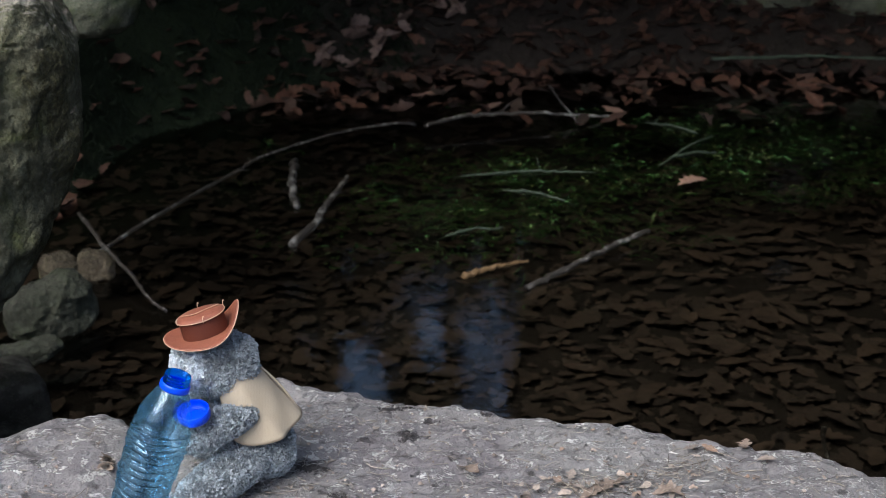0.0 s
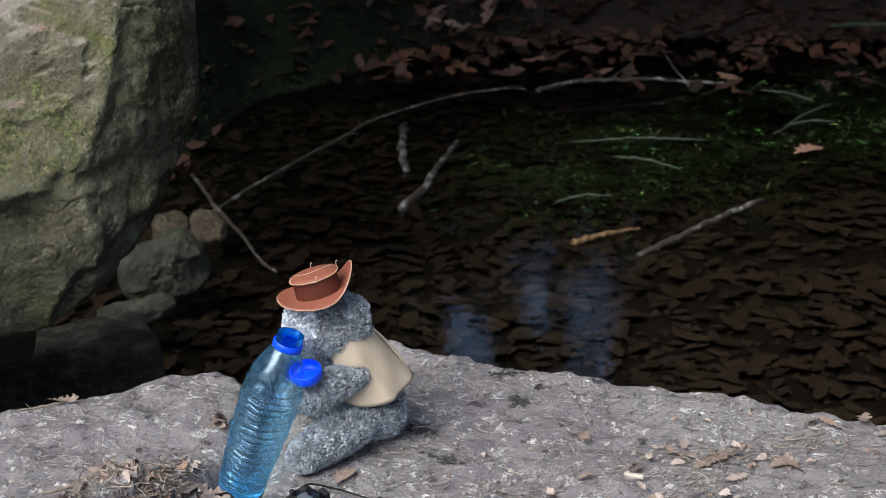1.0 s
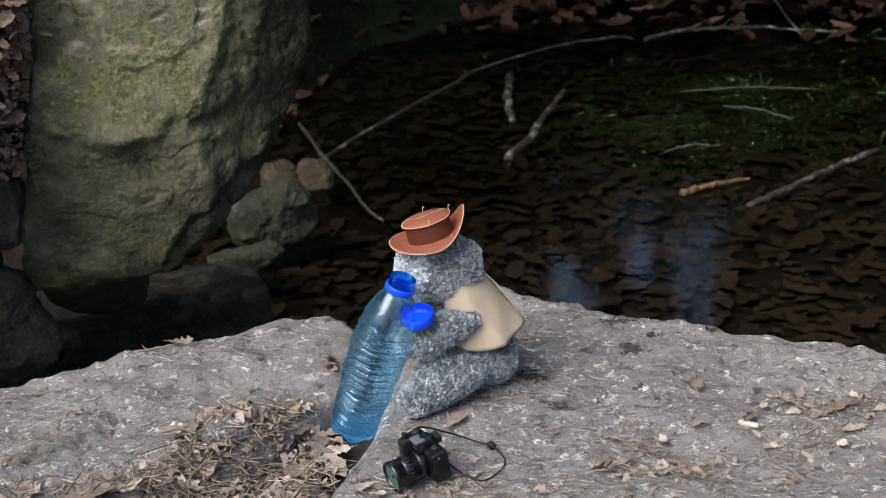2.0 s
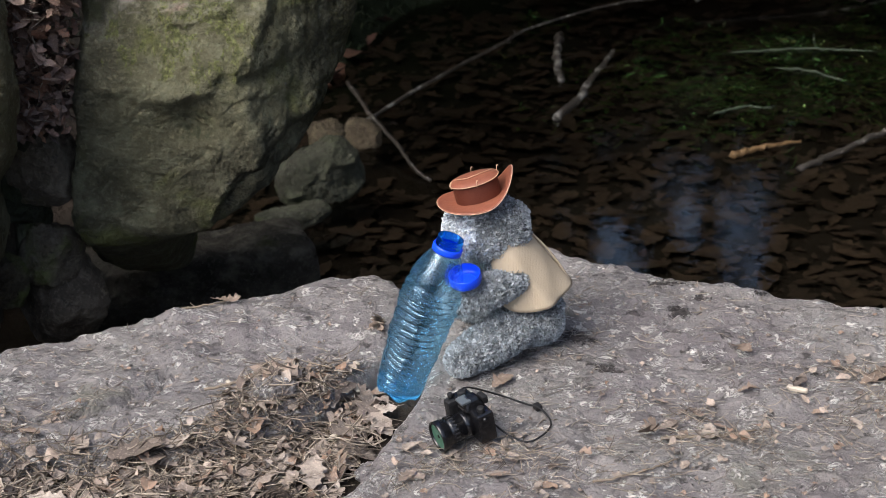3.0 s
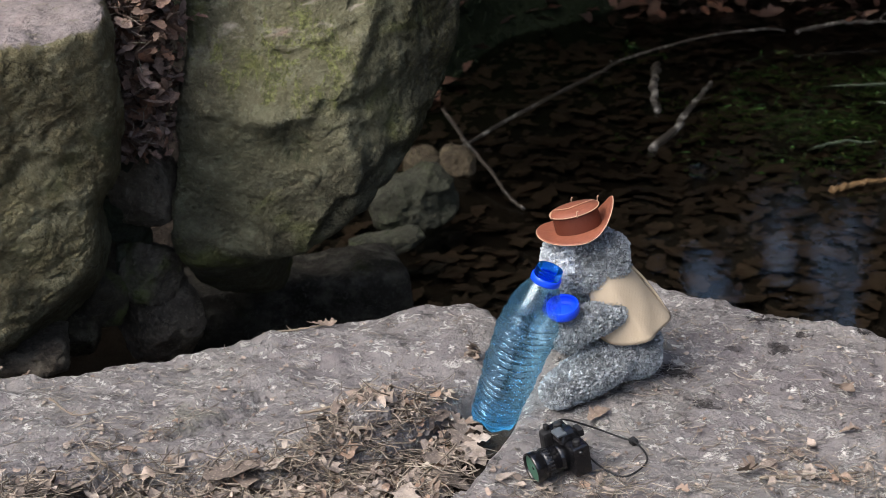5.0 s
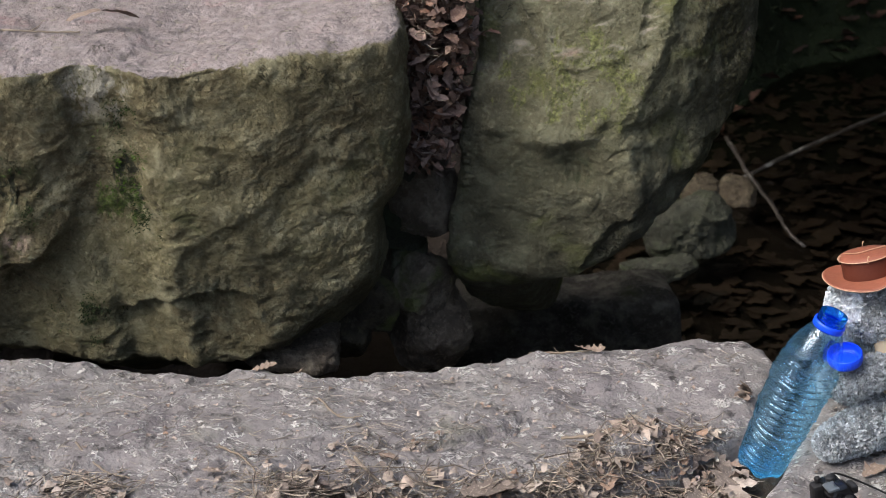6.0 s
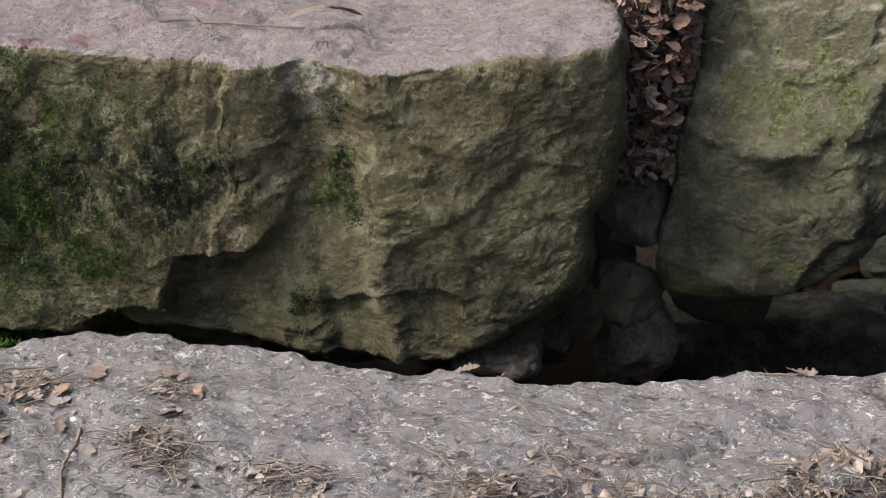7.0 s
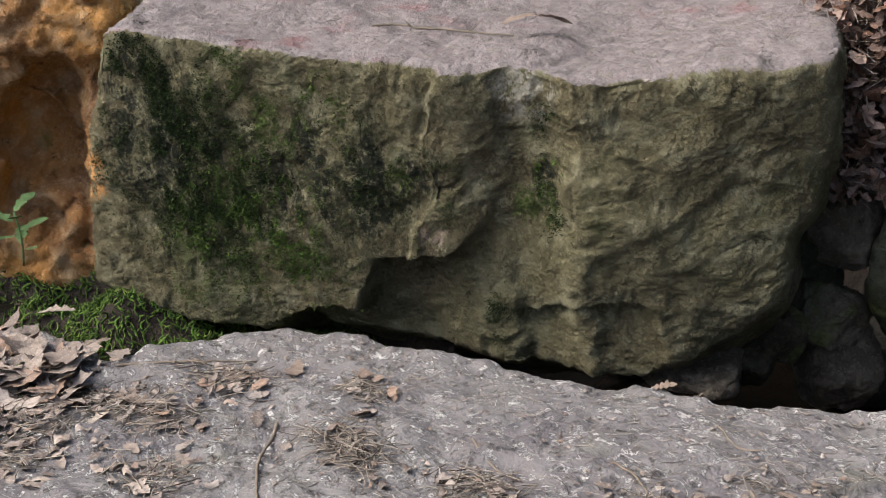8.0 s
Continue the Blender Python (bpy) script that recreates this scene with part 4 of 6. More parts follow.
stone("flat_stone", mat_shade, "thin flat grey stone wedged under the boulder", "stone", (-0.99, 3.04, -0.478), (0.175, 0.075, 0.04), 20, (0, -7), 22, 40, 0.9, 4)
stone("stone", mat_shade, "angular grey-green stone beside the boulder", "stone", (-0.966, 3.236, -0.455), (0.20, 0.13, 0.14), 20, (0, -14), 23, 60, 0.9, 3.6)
stone("stone", mat_tan, "small tan stone at the water's edge", "stone", (-0.945, 3.585, -0.475), (0.10, 0.09, 0.08), 10, (0, 12), 24, 36, 1.0, 3.2)
stone("stone", mat_tan, "small tan stone at the water's edge", "stone", (-1.03, 3.55, -0.475), (0.09, 0.09, 0.09), 40, (8, 0), 25, 36, 1.0, 3.2)
stone("stone", mat_grey, "small grey stone in the gap between boulders", "stone", (-1.152, 2.085, -0.080), (0.056, 0.06, 0.062), 15, (9, 6), 26, 34, 0.8, 5)
stone("stone", mat_tan, "small ochre stone in the gap between boulders", "stone", (-1.205, 2.07, -0.085), (0.06, 0.07, 0.10), 70, (12, 5), 27, 32, 1.0, 4)
stone("flat_stone", mat_cleft, "flat broken stone under the corner of the block", "stone", (-1.225, 1.81, -0.132), (0.15, 0.12, 0.045), 24, (0, 4), 70, 40, 0.8, 6)
stone("stone", mat_slab, "low grey stone half covered by dry leaves", "stone", (-2.03, 1.02, -0.10), (0.34, 0.22, 0.12), 20, (0, 0), 30, 40)
stone("boulder", mat_grey, "rounded grey boulder on the mossy bank", "boulder", (-0.95, 3.35, 0.39), (0.42, 0.4, 0.34), 10, (0, 0), 29, 50, 0.6)

# the rusty boulder behind the block's end, hollow towards it
v, f, abc = hexa(box_corners(-2.50, 1.40, 0.22, 0.62, 0.50, 0.80, 48, (0, 0), 0.10, 28), (90, 90, 110), 7.0)
hollow = np.array([-2.215, 1.31, 0.18])
d = (v - hollow) * np.array([1.0, 1.0, 0.55])
k = np.exp(-(np.linalg.norm(d + 0.03 * np.stack([fbm(v, 0.08, 3, 60 + q) for q in range(3)], -1), axis=1) / 0.085) ** 4)
v = v + np.array([-0.75, 0.62, 0.0]) * (0.14 * k)[:, None]
rusty = mesh("boulder", weather(v, f, 28, 1.3), f, mat_rust)
tagged(rusty, "rusty orange boulder with a dark hollow", "boulder", "boulders by the pool")

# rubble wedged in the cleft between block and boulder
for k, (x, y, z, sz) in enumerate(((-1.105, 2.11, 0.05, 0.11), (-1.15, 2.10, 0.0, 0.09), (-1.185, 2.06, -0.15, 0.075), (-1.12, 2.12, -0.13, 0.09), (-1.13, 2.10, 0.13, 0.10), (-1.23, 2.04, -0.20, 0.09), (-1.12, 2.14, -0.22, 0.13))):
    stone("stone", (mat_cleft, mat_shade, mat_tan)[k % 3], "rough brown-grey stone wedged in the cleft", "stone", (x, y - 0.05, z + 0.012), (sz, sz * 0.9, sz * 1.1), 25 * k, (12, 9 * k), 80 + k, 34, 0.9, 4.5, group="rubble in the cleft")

# ---- what lies in the pool and on its banks ----
class Field:
    """A height map for quick look-ups between its grid points."""
    def __init__(self, fn, x0, x1, y0, y1, pitch):
        self.o, self.p = (x0, y0), pitch
        x, y = np.meshgrid(np.arange(x0, x1 + pitch, pitch), np.arange(y0, y1 + pitch, pitch), indexing="ij")
        self.z = fn(x, y)

    def __call__(self, x, y):
        i, j = (x - self.o[0]) / self.p, (y - self.o[1]) / self.p
        i, j = min(max(i, 0), self.z.shape[0] - 1.001), min(max(j, 0), self.z.shape[1] - 1.001)
        a, b = int(i), int(j)
        u, w = i - a, j - b
        z = self.z
        return float((z[a, b] * (1 - u) + z[a + 1, b] * u) * (1 - w) + (z[a, b + 1] * (1 - u) + z[a + 1, b + 1] * u) * w)


surf = Field(lambda x, y: np.maximum(np.maximum(slab_height(x, y, LEFT, 1)[0] + left_extra(x, y), slab_height(x, y, RIGHT, 11)[0]), -0.06), -2.4, 1.3, 0.5, 2.05, 0.006)
floor_z = Field(ground_height, -4.0, 4.5, 0.5, 9.0, 0.05)


r = np.random.default_rng(5)
bed = Pile()
for k in range(5200):
    x, y = r.uniform(-1.3, 2.6), r.uniform(1.7, 5.7)
    z = floor_z(x, y) + 0.006 + r.uniform(0, 0.02)
    if z > WATER - 0.012:
        continue
    v, f = oak_leaf(r.uniform(0.05, 0.12), r, 0.30, 3, 9)
    bed.add(turned(v, (x, y, z), r.uniform(0, 6.3), r.normal(0, 0.06), r.normal(0, 0.06)), f)
for k in range(3200):
    x, y = r.uniform(-1.2, 2.4), r.uniform(1.8, 5.0)
    z = floor_z(x, y) + 0.003 + r.uniform(0, 0.006)
    if z > WATER - 0.012:
        continue
    v, f = scrap(r.uniform(0.015, 0.045), r, 0.3)
    bed.add(turned(v, (x, y, z), r.uniform(0, 6.3)), f)
tagged(bed.make("sunken_leaves", mat_bedleaf), "brown sunken leaves carpeting the pool bed", "leaf litter", kind="stuff")

bank = Pile()
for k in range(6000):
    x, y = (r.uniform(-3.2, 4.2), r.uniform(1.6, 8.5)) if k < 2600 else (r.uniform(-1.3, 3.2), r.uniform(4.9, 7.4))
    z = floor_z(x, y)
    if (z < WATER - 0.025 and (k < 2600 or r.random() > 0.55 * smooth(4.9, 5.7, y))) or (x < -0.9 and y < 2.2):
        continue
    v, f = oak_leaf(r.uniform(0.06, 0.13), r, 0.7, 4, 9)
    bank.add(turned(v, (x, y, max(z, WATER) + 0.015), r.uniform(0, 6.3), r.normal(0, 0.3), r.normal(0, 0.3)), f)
tagged(bank.make("bank_leaf_litter", mat_bankleaf), "reddish brown fallen leaves on the bank, coloured dark for shade", "leaf litter", kind="stuff")

for x, y, s in ((-0.43, 6.02, 0.17), (-0.36, 5.90, 0.16), (-0.25, 5.88, 0.15), (-0.17, 6.02, 0.14), (-0.02, 6.15, 0.17), (-0.48, 5.72, 0.14), (0.04, 6.12, 0.13), (-0.41, 5.70, 0.12)):
    pl = Pile()
    for q in range(3):
        v, f = oak_leaf(s * r.uniform(0.7, 1.0), r, 0.8, 4, 14)
        pl.add(turned(v, (x + r.normal(0, 0.02), y, floor_z(x, y) + 0.06 + 0.02 * q), r.uniform(0, 6), r.normal(0.3, 0.4), r.normal(0.5, 0.4)), f)
    tagged(pl.make("oak_leaf", mat_paleleaf), "curled pale pinkish oak leaf on the far bank", "leaf", "pale leaves on the bank")

for x, y, z in ((0.645, 5.239, -0.49), (0.806, 4.383, -0.51), (-0.078, 5.45, -0.48), (0.2, 5.3, -0.49)):
    v, f = oak_leaf(0.12, r, 0.3, 4, 14)
    tagged(mesh("floating_leaf", turned(v, (x, y, WATER + 0.008), r.uniform(0, 6)), f, mat_cleftleaf), "orange-brown oak leaf floating on the pool", "leaf", "floating leaves")

# water weed: thin blades trailing under and at the surface
weed = Pile()
clumps = [(r.normal(0, 1), r.normal(0, 1)) for k in range(70)]
for k in range(7000):
    cx, cy, sx, sy = ((1.05, 4.90, 0.36, 0.20), (0.35, 4.45, 0.35, 0.16), (0.1, 4.05, 0.28, 0.16), (1.35, 4.65, 0.22, 0.2))[r.choice(4, p=[0.45, 0.25, 0.15, 0.15])]
    u, w = clumps[r.integers(len(clumps))]
    x, y = cx + sx * u + r.normal(0, 0.05), cy + sy * w + r.normal(0, 0.035)
    z = WATER - abs(r.normal(0.0, 0.03)) - 0.001
    v, f = needle(r.uniform(0.02, 0.07), r.uniform(0.0010, 0.0022), r, 0.3) if r.random() < 0.6 else scrap(r.uniform(0.008, 0.022), r, 0.5)
    weed.add(turned(v, (x, y, z), r.uniform(0, 6.3), r.normal(0, 0.25)), f)
tagged(weed.make("water_weed", mat_weed), "tangled green water weed under the surface", "water plant", kind="stuff")

G = "fallen sticks in the pool"
mat_weedstick = plain("algae_stick", (0.030, 0.042, 0.026), 0.7, 0.3, 0.9, 0.04)
twig_thing("branch", [(-1.0, 3.65, -0.50), (-0.85, 3.93, -0.46), (-0.68, 4.245, -0.44), (-0.58, 4.452, -0.43), (-0.358, 4.71, -0.43), (-0.169, 4.901, -0.45), (-0.1, 4.95, -0.47)], 0.006, 0.004, mat_branch, "long thin grey branch leaning out over the water", "branch", G, seed=1, side_twigs=3)
twig_thing("branch", [(-0.06, 4.90, -0.46), (0.06, 4.98, -0.45), (0.2, 5.02, -0.45), (0.40, 5.06, -0.46), (0.62, 5.12, -0.49)], 0.009, 0.005, mat_branch, "grey branch lying along the far water", "branch", G, seed=2, side_twigs=3)
twig_thing("stick", [(-0.505, 4.62, -0.50), (-0.49, 4.4, -0.49), (-0.47, 4.25, -0.485), (-0.449, 4.12, -0.495)], 0.011, 0.011, mat_branch, "short pale stick standing out of the pool", "stick", G, seed=3)
twig_thing("stick", [(-0.31, 4.40, -0.49), (-0.34, 4.22, -0.485), (-0.365, 4.07, -0.485), (-0.38, 3.94, -0.485), (-0.43, 3.80, -0.495)], 0.007, 0.013, mat_branch, "forked greenish stick lying in the pool", "stick", G, seed=4, side_twigs=2)
twig_thing("stick", [(0.225, 3.48, -0.495), (0.35, 3.61, -0.485), (0.47, 3.74, -0.48), (0.60, 3.88, -0.48)], 0.009, 0.007, mat_branch, "straight pale peeling stick in the pool", "stick", G, seed=5)
twig_thing("wood_splinter", [(0.055, 3.555, -0.495), (0.14, 3.61, -0.49), (0.235, 3.665, -0.49)], 0.010, 0.004, plain("yellow_wood", (0.10, 0.06, 0.026), 0.7, 0.3, 0.4, 0.03), "yellowish wood splinter floating on the pool", "splinter", G, seed=6)
twig_thing("stick", [(-1.03, 3.80, -0.40), (-0.93, 3.64, -0.43), (-0.82, 3.48, -0.46), (-0.76, 3.38, -0.48), (-0.705, 3.325, -0.495)], 0.0065, 0.004, mat_branch, "crooked dark peeling stick poking from the bank into the water", "stick", G, seed=7)
twig_thing("stick", [(-1.01, 2.66, -0.495), (-0.94, 2.72, -0.49), (-0.87, 2.79, -0.49)], 0.006, 0.004, mat_branch, "thin wet stick beside the dark flat stone", "stick", G, seed=8)
twig_thing("stick", [(0.85, 2.82, -0.56), (0.82, 2.72, -0.53), (0.80, 2.60, -0.52)], 0.006, 0.004, mat_branch, "thin dark stick standing submerged", "stick", G, seed=9)
for k, (x0, y0, x1, y1) in enumerate(((0.725, 5.098, 0.944, 4.914), (0.763, 4.643, 0.967, 4.708), (-0.007, 3.874, 0.177, 3.945), (0.173, 4.311, 0.413, 4.173), (0.03, 4.444, 0.553, 4.486), (0.72, 4.55, 1.0, 4.95))):
    twig_thing("stick", [(x0, y0, -0.505), ((x0 + x1) / 2, (y0 + y1) / 2 + 0.02, -0.495), (x1, y1, -0.505)], 0.0045, 0.003, mat_weedstick, "thin algae-grey stick among the water weed", "stick", G, seed=20 + k, side_twigs=1)
twig_thing("stick", [(1.1, 5.75, -0.42), (1.5, 5.72, -0.40), (1.9, 5.70, -0.41)], 0.007, 0.005, mat_weedstick, "thin stick on the far bank", "stick", G, seed=31)
for k, (x, y, s) in enumerate(((1.45, 6.45, 0.5), (1.95, 6.35, 0.45), (2.4, 6.2, 0.4))):
    stone("stone", mat_grey, "flat pale stone on the far bank", "stone", (x, y, -0.27), (s, 0.3, 0.16), 5 * k, (0, 0), 40 + k, 26, group="stones on the far bank")

# moss and growth on the steep bank behind the boulder, coloured near black for the shade there
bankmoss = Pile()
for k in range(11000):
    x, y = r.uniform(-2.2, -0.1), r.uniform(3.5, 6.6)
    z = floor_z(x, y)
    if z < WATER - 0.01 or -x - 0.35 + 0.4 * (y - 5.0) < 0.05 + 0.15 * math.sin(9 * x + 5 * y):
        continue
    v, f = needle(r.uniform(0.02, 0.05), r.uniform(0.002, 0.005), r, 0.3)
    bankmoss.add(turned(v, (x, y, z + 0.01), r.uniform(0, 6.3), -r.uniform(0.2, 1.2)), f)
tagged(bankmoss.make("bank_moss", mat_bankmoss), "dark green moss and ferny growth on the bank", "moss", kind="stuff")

# ---- the wood around the hollow ----
def tree(seed, height):
    r = np.random.default_rng(seed)
    base = new("tree")
    trunk = Pile()
    p = np.stack([np.cumsum(r.normal(0, 0.05, 12)), np.cumsum(r.normal(0, 0.05, 12)), np.linspace(-0.4, height, 12)], -1)
    trunk.add(*tube(p, np.linspace(0.20, 0.03, 12), 10))
    ends = []
    for k in range(26):
        i = r.integers(2, 11)
        w = r.uniform(0, 6.3)
        L = (1.9 - 1.3 * i / 11) * r.uniform(0.7, 1.3)
        d = np.array([math.cos(w), math.sin(w), r.uniform(-0.25, 0.35)])
        q = [p[i], p[i] + d * L * 0.5, p[i] + d * L + np.array([0, 0, -0.1])]
        trunk.add(*tube(q, [0.05, 0.03, 0.008], 6))
        ends.append(np.array(q))
    trunk.make("trunk", mat_bark, base)
    n = 2200
    limbs = np.array(ends)[r.integers(len(ends), size=n)]
    t = r.uniform(0.2, 1.05, n)[:, None]
    at = limbs[:, 0] + (limbs[:, 2] - limbs[:, 0]) * t + r.normal(0, 0.28, (n, 3))
    v, f = sprays(np.array([(-1, 0, 0), (0, -0.35, 0.06), (1, 0, 0), (0, 0.35, 0.06)]), at, r.uniform(0.12, 0.30, n), r.uniform(0, 6.3, n), r.normal(0, 0.5, n), r.normal(0, 0.5, n))
    mesh("crown", v, f, mat_foliage, base)
    return tagged(base, "tall dark tree of the surrounding wood", "tree", "trees round the hollow")


kinds = [tree(60, 8.5), tree(61, 10.0), tree(62, 9.0)]
r = np.random.default_rng(77)
spots = []
for ring, count, radius in ((0, 26, 10.0), (1, 30, 13.0)):
    for k in range(count):
        w = 360.0 * (k + 0.5 * ring + r.uniform(-0.2, 0.2)) / count
        if abs((w + 180) % 360 - 180 + 1) < 9 or 105 < w % 360 < 265:
            continue
        spots.append((w, radius + r.uniform(-0.8, 0.8)))
for k, (w, d) in enumerate(spots):
    x, y = d * math.sin(radians(w)), 1.5 + d * math.cos(radians(w))
    z = float(ground_height(np.array([[x]]), np.array([[y]]))[0, 0])
    m = pose(x, y, z, 0, 0, r.uniform(0, 360))
    if k < 3:
        kinds[k].matrix_basis = m
    else:
        copy_thing(kinds[k % 3], m)

# dense understorey that closes the view, with a few slits of sky, and unseen boughs added to shade the far bank
def open_slit(w, el, margin):
    out = np.zeros(len(w), bool)
    for w0, half, lo, hi in ((1.65, 0.60, 23.4, 25.2), (1.75, 0.70, 25.4, 27.6), (2.5, 0.20, 24.2, 26.5), (-3.3, 0.30, 26.0, 28.0), (-3.85, 0.18, 25.2, 26.2), (-0.6, 0.24, 24.0, 25.2)):
        out |= (np.abs(w - w0) < half + margin) & (el > lo - margin) & (el < hi + margin)
    return out


def thicket(count, wmax, dmin, dmax, hmin, hmax, smin, smax):
    w, d, h, s = (r.uniform(lo, hi, count) for lo, hi in ((-wmax, wmax), (dmin, dmax), (hmin, hmax), (smin, smax)))
    keep = ~open_slit(w, np.degrees(np.arctan2(h + 1.95, d)), np.degrees(s / d) * 0.9) | (r.random(count) < 0.04)
    at = np.stack([d * np.sin(np.radians(w)), d * np.cos(np.radians(w)), h], -1)[keep]
    n = len(at)
    return sprays(np.array([(-1, 0, 0), (0, -0.55, 0.1), (1, 0, 0), (0, 0.55, 0.1)]), at, s[keep], r.uniform(0, 6.3, n), r.normal(0, 0.6, n), r.normal(0.5, 0.6, n))


under, boughs = Pile(), Pile()
r = np.random.default_rng(78)
under.add(*thicket(9000, 110, 8.2, 11.5, -0.3, 7.5, 0.22, 0.42))
under.add(*thicket(9000, 9, 8.5, 11.5, 1.5, 5.5, 0.05, 0.11))
boughs.add(*thicket(5200, 62, 4.9, 8.6, 1.0, 3.4, 0.10, 0.24))
boughs.add(*thicket(3600, 60, 3.6, 5.4, 1.5, 2.9, 0.10, 0.22))
boughs.add(*thicket(5000, 9, 4.6, 8.6, 0.9, 3.2, 0.02, 0.06))
for w in (-55, -38, -22, -12, 9, 20, 33, 50):
    q = [(d * math.sin(radians(w + 0.8 * (9 - d))), d * math.cos(radians(w)), h) for d, h in ((10.5, 0.6), (9.0, 2.4), (7.0, 2.6), (5.2, 1.9))]
    boughs.add(*tube(spline(q, 12), np.linspace(0.09, 0.015, 12), 8))
# unseen canopy added above the pool to darken the boulder's right side
n = 5600
at = np.stack([r.uniform(0.6, 6.5, n), r.uniform(1.5, 9.0, n), r.uniform(2.8, 5.2, n)], -1)
boughs.add(*sprays(np.array([(-1, 0, 0), (0, -0.55, 0.1), (1, 0, 0), (0, 0.55, 0.1)]), at, r.uniform(0.14, 0.30, n), r.uniform(0, 6.3, n), r.normal(0, 0.5, n), r.normal(0, 0.5, n)))
tagged(under.make("undergrowth", mat_foliage), "dense dark green foliage of the surrounding wood", "undergrowth", kind="stuff")
tagged(boughs.make("added_boughs", mat_foliage), "unseen leafy boughs added to shade bank and pool", "foliage", kind="stuff")

# ---- the plush toy with its hat and vest ----
TE, TG, TO = np.array([0.98, 0.20, 0.0]), np.array([-0.20, 0.98, 0.0]), np.array([-0.26, 1.645, 0.0])


def tp(a, d, z):
    return TO + a * TE + d * TG + np.array([0, 0, z])


def capsule(p0, p1, r0, r1, rings=18, sides=24, squash=1.0):
    """A rounded limb from p0 to p1."""
    p0, p1 = np.asarray(p0, float), np.asarray(p1, float)
    ax = p1 - p0
    L = np.linalg.norm(ax)
    ax = ax / (L + 1e-9)
    ref = np.array([0, 0, 1.0]) if abs(ax[2]) < 0.9 else np.array([1.0, 0, 0])
    u = np.cross(ax, ref)
    u /= np.linalg.norm(u)
    w = np.cross(ax, u)
    v = []
    for k in range(rings):
        th = math.pi * k / (rings - 1)
        s = (1 - math.cos(th)) / 2
        rad = (r0 + (r1 - r0) * s) * max(math.sin(th), 0.02) ** 0.62
        c = p0 - ax * r0 + ax * (L + r0 + r1) * s
        for j in range(sides):
            t = 2 * math.pi * j / sides
            v.append(c + rad * (math.cos(t) * u + squash * math.sin(t) * w))
    v = np.array(v)
    return v, np.array([(k * sides + j, k * sides + (j + 1) % sides, (k + 1) * sides + (j + 1) % sides, (k + 1) * sides + j)
                                                                         for k in range(rings - 1) for j in range(sides)])


TOY_LIMBS = [  # from, to, radii
    (tp(0.016, 0.0, 0.043), tp(-0.010, 0.0, 0.128), 0.041, 0.033),
    (tp(0.024, -0.004, 0.040), tp(0.006, -0.006, 0.041), 0.040, 0.040),
    (tp(-0.020, 0.0, 0.164), tp(-0.044, 0.0, 0.163), 0.043, 0.040),
    (tp(-0.050, -0.004, 0.158), tp(-0.060, -0.004, 0.148), 0.028, 0.024),
    (tp(0.004, -0.036, 0.042), tp(-0.067, -0.080, 0.023), 0.031, 0.024),
    (tp(-0.004, 0.034, 0.042), tp(-0.050, 0.060, 0.022), 0.027, 0.022),
    (tp(-0.002, -0.042, 0.108), tp(-0.068, -0.060, 0.095), 0.019, 0.022),
    (tp(0.000, 0.040, 0.104), tp(-0.060, 0.022, 0.075), 0.020, 0.020),
]
r = np.random.default_rng(9)
toy_v, toy_f, toy_s, count = [], [], [], 0
hair_v, hair_s = [], []
for k, (p0, p1, r0, r1) in enumerate(TOY_LIMBS):
    v, f = capsule(p0, p1, r0, r1)
    n = normals(v, f)
    if np.mean(np.einsum("ij,ij->i", n, v - v.mean(0))) < 0:
        f, n = f[:, ::-1], -n
    v = v + n * (0.002 * fbm(v, 0.02, 2, k))[:, None]
    toy_v.append(v)
    toy_f.append(f + count)
    mid = v[f].mean(1) - TO
    snout = (k in (2, 3)) & (mid @ TE < -0.050 + 0.25 * (mid[:, 2] - 0.16)) & (mid[:, 2] > 0.12) & (mid[:, 2] < 0.20) & (mid @ TG < 0.02)
    toy_s += [2 if q else 0 for q in snout]
    count += len(v)
    tri = v[f]
    area = np.linalg.norm(np.cross(tri[:, 1] - tri[:, 0], tri[:, 3] - tri[:, 0]), axis=1)
    pick = r.choice(len(f), size=int(area.sum() * 1300000), p=area / area.sum())
    wts = r.dirichlet((1, 1, 1, 1), len(pick))
    pos = np.einsum("nk,nkj->nj", wts, tri[pick])
    nor = np.einsum("nk,nkj->nj", wts, n[f][pick])
    n_h = len(pos)
    rel = pos - TO
    face = (k in (2, 3)) & (rel @ TE < -0.050 + 0.25 * (rel[:, 2] - 0.16)) & (rel[:, 2] > 0.12) & (rel[:, 2] < 0.20) & (rel @ TG < 0.02)
    lock = np.stack([fbm(pos, 0.006, 2, 20 + q) for q in range(3)], -1)
    d = nor + 0.9 * lock + r.normal(0, 0.3, (n_h, 3)) + np.array([0, 0, -0.3])
    d /= np.linalg.norm(d, axis=1, keepdims=True)
    side = np.cross(d, r.normal(0, 1, (n_h, 3)))
    side /= np.linalg.norm(side, axis=1, keepdims=True) + 1e-9
    L, w = r.uniform(0.0022, 0.0046, (n_h, 1)), r.uniform(0.00035, 0.00055, (n_h, 1))
    curl = np.cross(d, side) * L * r.normal(0, 0.55, (n_h, 1))
    hair_v.append(np.stack([pos - side * w, pos + side * w, pos + d * L * 0.6 + curl + side * w * 0.8, pos + d * L + curl * 0.3], 1).reshape(-1, 3))
    hair_s += [2 if q else 1 for q in face]
hair_v = np.concatenate(hair_v)
base_n = count
hair_f = base_n + np.arange(len(hair_v)).reshape(-1, 4)
